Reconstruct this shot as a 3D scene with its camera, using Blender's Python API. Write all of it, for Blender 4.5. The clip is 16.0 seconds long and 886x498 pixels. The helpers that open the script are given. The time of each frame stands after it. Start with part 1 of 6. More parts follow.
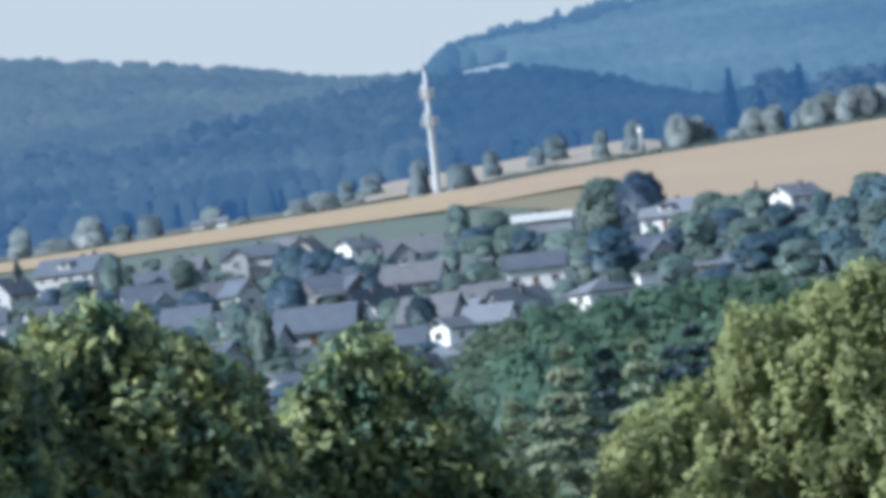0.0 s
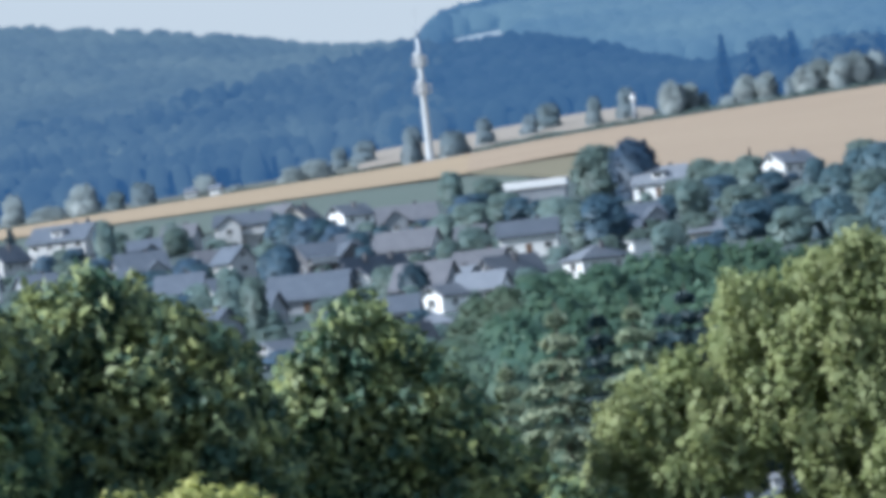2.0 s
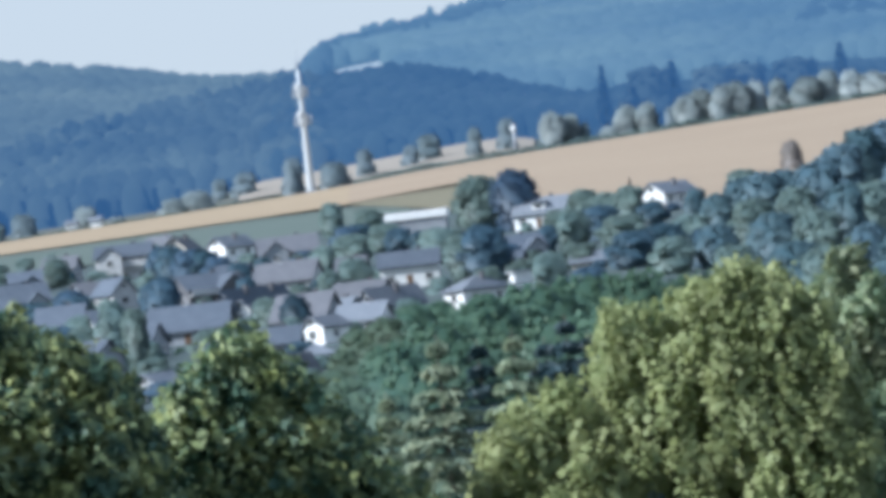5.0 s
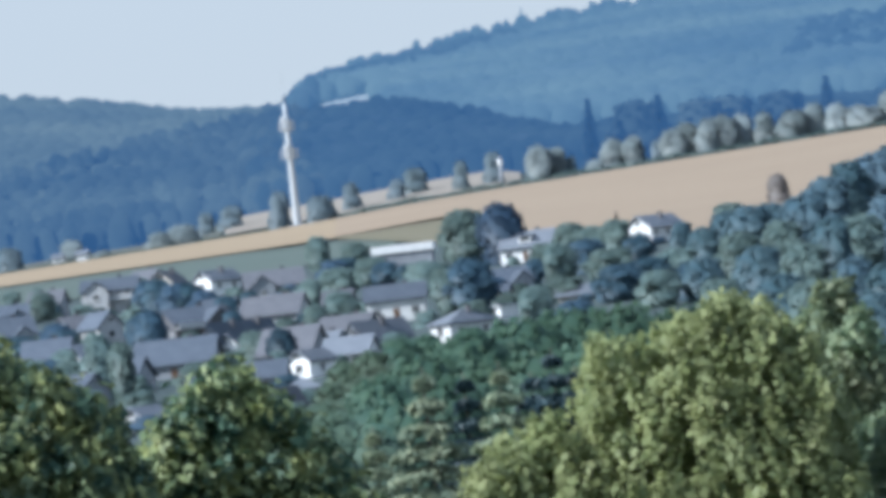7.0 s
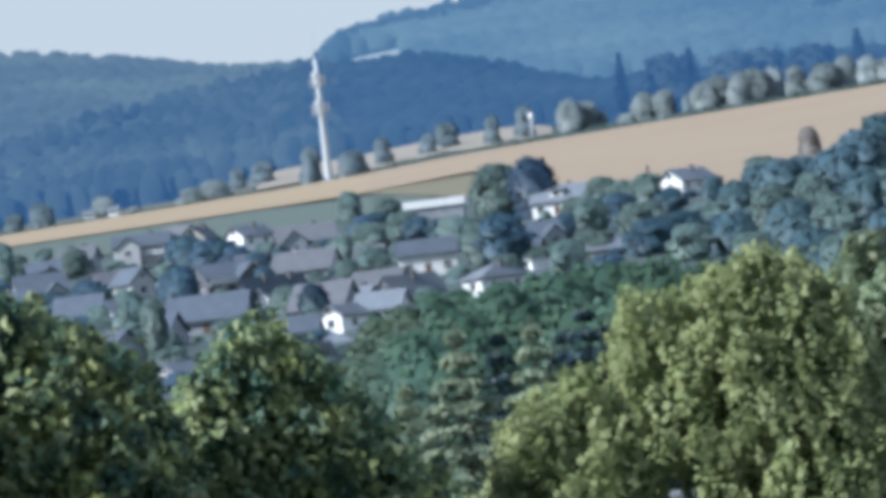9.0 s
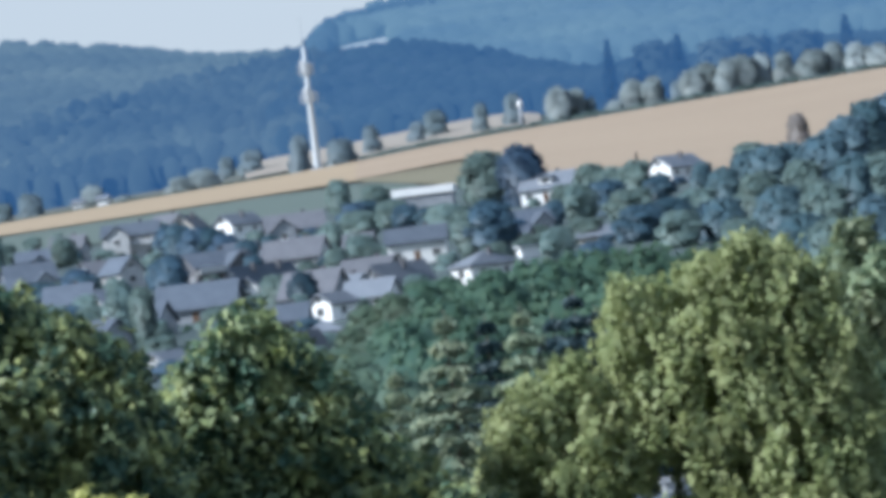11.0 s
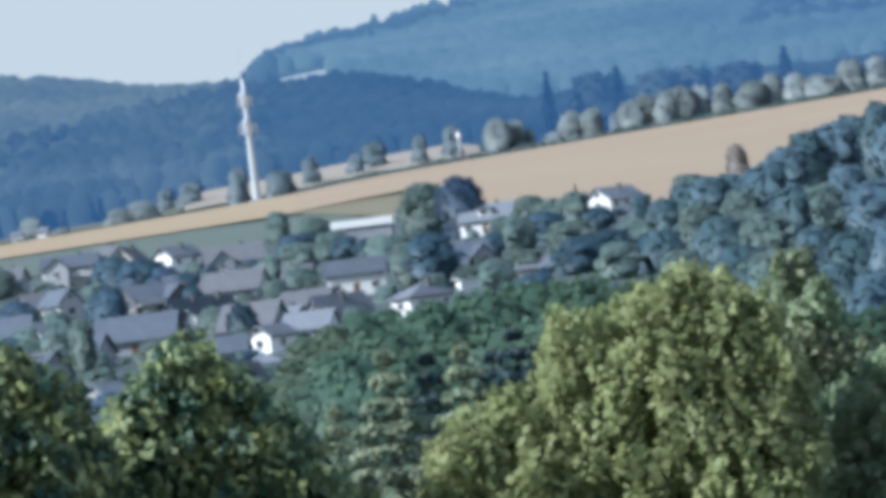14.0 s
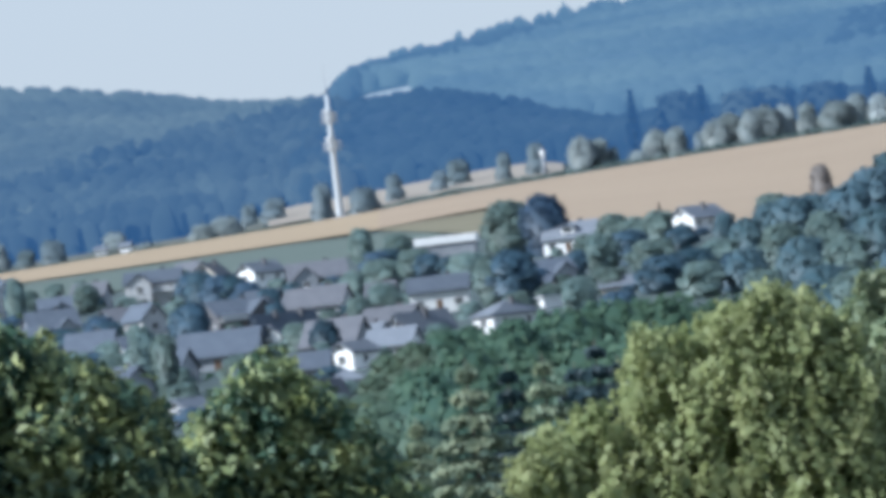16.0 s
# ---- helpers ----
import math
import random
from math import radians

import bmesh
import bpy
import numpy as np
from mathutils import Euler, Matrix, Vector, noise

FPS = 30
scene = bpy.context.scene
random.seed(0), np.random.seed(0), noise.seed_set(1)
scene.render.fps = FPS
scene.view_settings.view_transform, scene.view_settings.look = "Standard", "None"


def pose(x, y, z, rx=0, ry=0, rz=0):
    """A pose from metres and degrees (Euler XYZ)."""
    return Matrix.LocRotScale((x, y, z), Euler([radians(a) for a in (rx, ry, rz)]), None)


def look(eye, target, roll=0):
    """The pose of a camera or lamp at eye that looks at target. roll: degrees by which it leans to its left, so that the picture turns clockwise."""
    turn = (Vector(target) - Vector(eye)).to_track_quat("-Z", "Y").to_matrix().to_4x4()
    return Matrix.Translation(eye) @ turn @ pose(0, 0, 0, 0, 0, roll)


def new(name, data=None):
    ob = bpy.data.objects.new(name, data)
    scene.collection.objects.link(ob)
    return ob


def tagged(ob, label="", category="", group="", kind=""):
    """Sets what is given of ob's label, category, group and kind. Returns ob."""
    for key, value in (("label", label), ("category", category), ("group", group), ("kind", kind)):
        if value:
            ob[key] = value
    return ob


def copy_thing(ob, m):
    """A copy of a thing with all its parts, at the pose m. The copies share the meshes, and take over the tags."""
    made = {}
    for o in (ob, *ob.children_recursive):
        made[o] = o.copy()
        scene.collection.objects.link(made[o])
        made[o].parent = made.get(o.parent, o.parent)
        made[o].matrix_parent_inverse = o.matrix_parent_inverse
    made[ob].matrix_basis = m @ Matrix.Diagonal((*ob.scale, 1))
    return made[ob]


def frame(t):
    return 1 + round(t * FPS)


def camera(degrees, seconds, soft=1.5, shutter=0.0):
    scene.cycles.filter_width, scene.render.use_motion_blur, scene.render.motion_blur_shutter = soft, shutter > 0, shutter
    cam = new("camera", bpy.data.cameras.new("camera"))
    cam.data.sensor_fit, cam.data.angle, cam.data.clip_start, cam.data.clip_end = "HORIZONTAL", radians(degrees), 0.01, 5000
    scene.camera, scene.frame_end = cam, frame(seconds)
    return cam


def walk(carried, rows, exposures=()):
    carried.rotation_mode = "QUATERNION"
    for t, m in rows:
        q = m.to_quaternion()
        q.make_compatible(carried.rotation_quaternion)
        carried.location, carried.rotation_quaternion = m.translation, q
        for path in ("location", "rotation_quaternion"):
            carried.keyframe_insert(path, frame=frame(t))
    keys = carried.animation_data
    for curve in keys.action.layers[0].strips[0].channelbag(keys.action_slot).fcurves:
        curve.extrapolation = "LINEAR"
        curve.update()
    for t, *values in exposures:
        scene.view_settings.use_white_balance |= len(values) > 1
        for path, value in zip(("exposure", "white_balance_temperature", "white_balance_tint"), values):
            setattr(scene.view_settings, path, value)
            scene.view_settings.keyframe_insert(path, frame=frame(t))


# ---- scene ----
cam = camera(6.0, 16.0, soft=5.7)
ROWS = [
    (0.0, -0.0000, 1.0000, -6.350),
    (0.5, -0.0470, 0.9013, -6.345),
    (1.0, -0.0586, 0.8811, -6.456),
    (1.5, -0.0357, 0.8792, -6.419),
    (2.0, -0.0221, 0.7751, -6.398),
    (2.5, -0.0663, 0.7243, -6.563),
    (3.0, -0.0951, 0.5948, -6.462),
    (3.5, -0.2912, 0.5712, -6.432),
    (4.0, -0.4835, 0.7498, -6.391),
    (4.5, -0.7384, 0.8289, -6.481),
    (6.8, -0.9672, 1.1345, -6.625),
    (7.0, -0.9658, 1.1087, -6.574),
    (7.5, -0.9648, 0.9906, -6.578),
    (8.0, -0.8769, 0.8395, -6.667),
    (8.5, -0.7682, 0.8250, -6.749),
    (11.0, -0.7803, 0.7356, -7.063),
    (11.5, -0.8737, 0.4533, -6.972),
    (12.0, -0.7911, 0.2391, -7.008),
    (12.5, -0.7219, 0.1379, -7.105),
    (13.0, -0.7969, 0.1901, -7.003),
    (13.5, -1.0307, 0.4107, -7.028),
    (14.0, -1.2159, 0.8989, -7.131),
    (14.5, -1.1801, 1.2480, -6.947),
    (15.0, -0.9885, 1.4225, -6.839),
    (15.5, -0.8725, 1.2060, -6.812),
    (16.0, -0.6696, 1.0838, -6.711),
]
walk(cam, [(t, pose(0, 0, 16.0, 90 + pitch, 0, yaw) @ pose(0, 0, 0, 0, 0, roll)) for t, yaw, pitch, roll in ROWS], exposures=[(0.0, 0.25, 5500.0, 10.0), (2.8, 0.25, 5500.0, 10.0), (3.5, 0.32, 5500.0, 10.0), (4.4, 0.34, 5500.0, 10.0), (6.8, 0.27, 5500.0, 10.0), (8.0, 0.25, 5500.0, 10.0), (10.8, 0.25, 5500.0, 10.0), (12.2, 0.36, 5500.0, 10.0), (13.4, 0.34, 5500.0, 10.0), (14.2, 0.25, 5500.0, 10.0), (16.0, 0.25, 5500.0, 10.0)])

# ---- light: evening sun from the side, clear sky ----
SUN_HIGH, SUN_WAY = radians(36), radians(253)
world = bpy.data.worlds.new("sky")
scene.world = world
world.use_nodes = True
wn = world.node_tree.nodes
sky = wn.new("ShaderNodeTexSky")
sky.sky_type, sky.sun_disc = "NISHITA", False
sky.sun_elevation, sky.sun_rotation = SUN_HIGH, SUN_WAY
sky.air_density, sky.dust_density, sky.ozone_density = 1.0, 0.5, 1.0
haze = wn.new("ShaderNodeMix")
haze.data_type = "RGBA"
dim = wn.new("ShaderNodeVectorMath")
dim.operation = "SCALE"
dim.inputs["Scale"].default_value = 0.05
haze.inputs["Factor"].default_value = 0.75
# hazy white towards the horizon, bluer overhead
height, rise, air = wn.new("ShaderNodeSeparateXYZ"), wn.new("ShaderNodeMapRange"), wn.new("ShaderNodeMix")
view = wn.new("ShaderNodeTexCoord")
rise.interpolation_type = "SMOOTHSTEP"
rise.inputs["From Min"].default_value, rise.inputs["From Max"].default_value = 0.06, 0.8
air.data_type = "RGBA"
air.inputs["A"].default_value = (0.62, 0.65, 0.66, 1)
air.inputs["B"].default_value = (0.38, 0.47, 0.60, 1)
world.node_tree.links.new(view.outputs["Generated"], height.inputs[0])
world.node_tree.links.new(height.outputs["Z"], rise.inputs["Value"])
world.node_tree.links.new(rise.outputs["Result"], air.inputs["Factor"])
world.node_tree.links.new(air.outputs["Result"], haze.inputs["B"])
world.node_tree.links.new(sky.outputs["Color"], dim.inputs[0])
world.node_tree.links.new(dim.outputs[0], haze.inputs["A"])
world.node_tree.links.new(haze.outputs["Result"], wn["Background"].inputs["Color"])
wn["Background"].inputs["Strength"].default_value = 1.0
sun_data = bpy.data.lights.new("sun", "SUN")
sun_data.energy, sun_data.angle, sun_data.color = 5.5, radians(0.5), (1.0, 0.95, 0.86)
sun = new("sun", sun_data)
toward = Vector((math.sin(SUN_WAY) * math.cos(SUN_HIGH), math.cos(SUN_WAY) * math.cos(SUN_HIGH), math.sin(SUN_HIGH)))
sun.matrix_world = look(toward * 300, (0, 0, 0))

# ---- lie of the land: metres, camera above the origin, looking along +y ----
EYE = 16.0
UP0 = 0.01745


def mix_points(points, v):
    """Straight line through (place, value) points."""
    return float(np.interp(v, [p[0] for p in points], [p[1] for p in points]))


LEFT_HILL = [(-0.14, 0.0241), (-0.10, 0.0246), (-0.052, 0.0249), (-0.0254, 0.0211), (-0.0107, 0.0182), (0.0, 0.0170), (0.004, 0.0150), (0.02, 0.0140), (0.14, 0.0134)]
FAR_HILL = [(-0.14, 0.0120), (0.0005, 0.0120), (0.0017, 0.0196), (0.006, 0.0211), (0.0144, 0.0226), (0.0237, 0.0238), (0.0344, 0.0250), (0.0478, 0.0260), (0.0688, 0.0256), (0.14, 0.0246)]
FAR_FOOT = [(-0.14, 0.0150), (0.0, 0.0160), (0.0033, 0.0204), (0.010, 0.0210), (0.02, 0.0206), (0.14, 0.0200)]
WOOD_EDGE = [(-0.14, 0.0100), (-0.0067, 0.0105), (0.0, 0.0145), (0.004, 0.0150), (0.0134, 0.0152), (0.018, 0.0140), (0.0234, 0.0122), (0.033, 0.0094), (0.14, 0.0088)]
NEAR_PROFILE = [(-400, 15.0), (0, 14.3), (60, 11.5), (150, 4.5), (250, 0.5), (350, 0.0), (600, 7.5), (1100, 18.0), (1500, 35.5), (1900, 52.9)]


def ridge_rise(b):
    return 0.0066 + 0.0465 * b + 0.0003 * math.tanh((b - 0.008) / 0.008)


def ground(x, y):
    """Height of the land at x, y."""
    if y <= 1900:
        cross = mix_points([(600, 0.0), (1100, 0.02), (1900, 0.01)], y)
        return mix_points(NEAR_PROFILE, y) + cross * x
    b = x / y
    r = ridge_rise(b)
    swell = 0.0008 + 0.0016 / (1 + math.exp(-(b + 0.010) / 0.0015)) / (1 + math.exp((b - 0.027) / 0.0015))
    knots = [(1900, 52.9 + 0.01 * x)]
    for d, rise in ((2600, r), (2750, r + swell), (2900, r - 0.0017), (3150, mix_points(WOOD_EDGE, b)), (3300, mix_points(WOOD_EDGE, b) - 0.0015),
                    (3700, mix_points(LEFT_HILL, b)), (3950, mix_points(FAR_FOOT, b)), (4500, mix_points(FAR_HILL, b)), (5100, mix_points(FAR_HILL, b) - 0.004)):
        knots.append((d, EYE + d * (UP0 + rise)))
    return mix_points(knots, y)


# ---- materials ----
def mat_base(name):
    m = bpy.data.materials.new(name)
    m.use_nodes = True
    n, l = m.node_tree.nodes, m.node_tree.links
    return m, n, l, n["Principled BSDF"], n["Material Output"]


def ramp_between(n, c1, c2, lo=0.3, hi=0.7):
    r = n.new("ShaderNodeValToRGB")
    r.color_ramp.elements[0].position, r.color_ramp.elements[1].position = lo, hi
    r.color_ramp.elements[0].color, r.color_ramp.elements[1].color = (*c1, 1), (*c2, 1)
    return r


def surface(name, c1, c2, scale=1.0, rough=0.8, fine=8.0, bump=0.3, reach=0.05, metal=0.0):
    """A plain weathered surface: patches between two colours, fine grain and relief; scale in patches a metre."""
    m, n, l, p, out = mat_base(name)
    co = n.new("ShaderNodeTexCoord")
    big, small = n.new("ShaderNodeTexNoise"), n.new("ShaderNodeTexNoise")
    big.inputs["Scale"].default_value, big.inputs["Detail"].default_value = scale, 5
    small.inputs["Scale"].default_value, small.inputs["Detail"].default_value = scale * fine, 4
    info = n.new("ShaderNodeObjectInfo")
    add = n.new("ShaderNodeMath")
    add.operation = "MULTIPLY_ADD"
    add.inputs[1].default_value = 0.35
    l.new(small.outputs["Fac"], add.inputs[0])
    mid = n.new("ShaderNodeMath")
    mid.operation = "MULTIPLY"
    mid.inputs[1].default_value = 0.65
    l.new(big.outputs["Fac"], mid.inputs[0])
    l.new(mid.outputs[0], add.inputs[2])
    r = ramp_between(n, c1, c2)
    hue = n.new("ShaderNodeHueSaturation")
    vary = n.new("ShaderNodeMapRange")
    vary.inputs["To Min"].default_value, vary.inputs["To Max"].default_value = 0.86, 1.14
    b = n.new("ShaderNodeBump")
    b.inputs["Strength"].default_value, b.inputs["Distance"].default_value = bump, reach
    for t in (big, small):
        l.new(co.outputs["Object"], t.inputs["Vector"])
    l.new(add.outputs[0], r.inputs["Fac"])
    l.new(info.outputs["Random"], vary.inputs["Value"])
    l.new(vary.outputs[0], hue.inputs["Value"])
    l.new(r.outputs["Color"], hue.inputs["Color"])
    l.new(hue.outputs["Color"], p.inputs["Base Color"])
    l.new(small.outputs["Fac"], b.inputs["Height"])
    l.new(b.outputs["Normal"], p.inputs["Normal"])
    p.inputs["Roughness"].default_value, p.inputs["Metallic"].default_value = rough, metal
    return m


def tiled_roof(name, c1, c2, rough=0.75):
    """Roof tiles: courses along the slope, stained at two scales."""
    m = surface(name, c1, c2, 0.5, rough, 6.0, 0.2)
    n, l = m.node_tree.nodes, m.node_tree.links
    co = n.new("ShaderNodeTexCoord")
    w = n.new("ShaderNodeTexWave")
    w.wave_type, w.bands_direction = "BANDS", "Z"
    w.inputs["Scale"].default_value, w.inputs["Distortion"].default_value = 1.6, 0.6
    b = n.new("ShaderNodeBump")
    b.inputs["Strength"].default_value, b.inputs["Distance"].default_value = 0.6, 0.06
    l.new(co.outputs["Object"], w.inputs["Vector"])
    l.new(w.outputs["Fac"], b.inputs["Height"])
    l.new(b.outputs["Normal"], n["Principled BSDF"].inputs["Normal"])
    return m


def foliage(name, c1, c2, through_light=0.25, clump=0.4, rough=0.55, lo=0.2, hi=0.8, leafy=0.5, vary=1.0):
    """Leaves: colour from leaf to leaf and from clump to clump, some light passing through."""
    m, n, l, p, out = mat_base(name)
    g, info = n.new("ShaderNodeNewGeometry"), n.new("ShaderNodeObjectInfo")
    no = n.new("ShaderNodeTexNoise")
    no.inputs["Scale"].default_value, no.inputs["Detail"].default_value = clump, 3
    l.new(g.outputs["Position"], no.inputs["Vector"])
    a = n.new("ShaderNodeMath")
    a.operation = "MULTIPLY_ADD"
    a.inputs[1].default_value = leafy
    l.new(g.outputs["Random Per Island"], a.inputs[0])
    half = n.new("ShaderNodeMath")
    half.operation = "MULTIPLY"
    half.inputs[1].default_value = 0.55
    l.new(no.outputs["Fac"], half.inputs[0])
    l.new(half.outputs[0], a.inputs[2])
    r = ramp_between(n, c1, c2, lo, hi)
    l.new(a.outputs[0], r.inputs["Fac"])
    hue = n.new("ShaderNodeHueSaturation")
    for socket, lo, hi in (("Value", 1 - 0.22 * vary, 1 + 0.22 * vary), ("Hue", 0.5 - 0.015 * vary, 0.5 + 0.015 * vary)):
        v = n.new("ShaderNodeMapRange")
        v.inputs["To Min"].default_value, v.inputs["To Max"].default_value = lo, hi
        l.new(info.outputs["Random"], v.inputs["Value"])
        l.new(v.outputs[0], hue.inputs[socket])
    l.new(r.outputs["Color"], hue.inputs["Color"])
    l.new(hue.outputs["Color"], p.inputs["Base Color"])
    p.inputs["Roughness"].default_value = rough
    t, mx = n.new("ShaderNodeBsdfTranslucent"), n.new("ShaderNodeMixShader")
    l.new(hue.outputs["Color"], t.inputs["Color"])
    mx.inputs["Fac"].default_value = through_light
    l.new(p.outputs[0], mx.inputs[1])
    l.new(t.outputs[0], mx.inputs[2])
    l.new(mx.outputs[0], out.inputs["Surface"])
    return m


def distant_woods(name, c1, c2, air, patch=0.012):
    """Forest of the far backdrop, kilometres off: stands of dark and light trees, blue haze put in as emission."""
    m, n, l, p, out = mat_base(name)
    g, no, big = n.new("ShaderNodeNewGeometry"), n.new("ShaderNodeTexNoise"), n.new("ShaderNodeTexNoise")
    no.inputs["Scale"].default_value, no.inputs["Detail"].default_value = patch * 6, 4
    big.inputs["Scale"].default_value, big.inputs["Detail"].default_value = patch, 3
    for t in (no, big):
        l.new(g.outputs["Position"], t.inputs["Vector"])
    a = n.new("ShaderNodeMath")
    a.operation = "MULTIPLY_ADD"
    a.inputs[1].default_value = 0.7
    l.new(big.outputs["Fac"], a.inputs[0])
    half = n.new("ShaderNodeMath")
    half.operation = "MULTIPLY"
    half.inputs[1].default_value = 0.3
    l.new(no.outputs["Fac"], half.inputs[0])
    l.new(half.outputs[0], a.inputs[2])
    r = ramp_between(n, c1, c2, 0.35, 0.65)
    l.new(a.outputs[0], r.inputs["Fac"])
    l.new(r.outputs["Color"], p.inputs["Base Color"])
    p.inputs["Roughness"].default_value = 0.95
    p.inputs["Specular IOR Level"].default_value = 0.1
    # Haze is put in here: every crown glows faintly with blue.
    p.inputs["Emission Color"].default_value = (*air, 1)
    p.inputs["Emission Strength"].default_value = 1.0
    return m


def crop(name, c1, c2, row, turn, patch=0.02):
    """A field: drill rows, tramlines and broad patches."""
    m, n, l, p, out = mat_base(name)
    g = n.new("ShaderNodeNewGeometry")
    mp = n.new("ShaderNodeMapping")
    mp.inputs["Rotation"].default_value[2] = radians(turn)
    l.new(g.outputs["Position"], mp.inputs["Vector"])
    no, fine, w = n.new("ShaderNodeTexNoise"), n.new("ShaderNodeTexNoise"), n.new("ShaderNodeTexWave")
    no.inputs["Scale"].default_value, no.inputs["Detail"].default_value = patch, 6
    fine.inputs["Scale"].default_value, fine.inputs["Detail"].default_value = 0.6, 4
    w.inputs["Scale"].default_value, w.inputs["Distortion"].default_value, w.inputs["Detail"].default_value = row, 1.5, 2
    for t in (no, fine, w):
        l.new(mp.outputs[0], t.inputs["Vector"])
    s1 = n.new("ShaderNodeMath")
    s1.operation = "MULTIPLY_ADD"
    s1.inputs[1].default_value = 0.22
    l.new(w.outputs["Fac"], s1.inputs[0])
    s2 = n.new("ShaderNodeMath")
    s2.operation = "MULTIPLY_ADD"
    s2.inputs[1].default_value = 0.45
    l.new(no.outputs["Fac"], s2.inputs[0])
    s3 = n.new("ShaderNodeMath")
    s3.operation = "MULTIPLY"
    s3.inputs[1].default_value = 0.33
    l.new(fine.outputs["Fac"], s3.inputs[0])
    l.new(s3.outputs[0], s2.inputs[2])
    l.new(s2.outputs[0], s1.inputs[2])
    r = ramp_between(n, c1, c2, 0.25, 0.75)
    l.new(s1.outputs[0], r.inputs["Fac"])
    l.new(r.outputs["Color"], p.inputs["Base Color"])
    p.inputs["Roughness"].default_value = 0.95
    return m


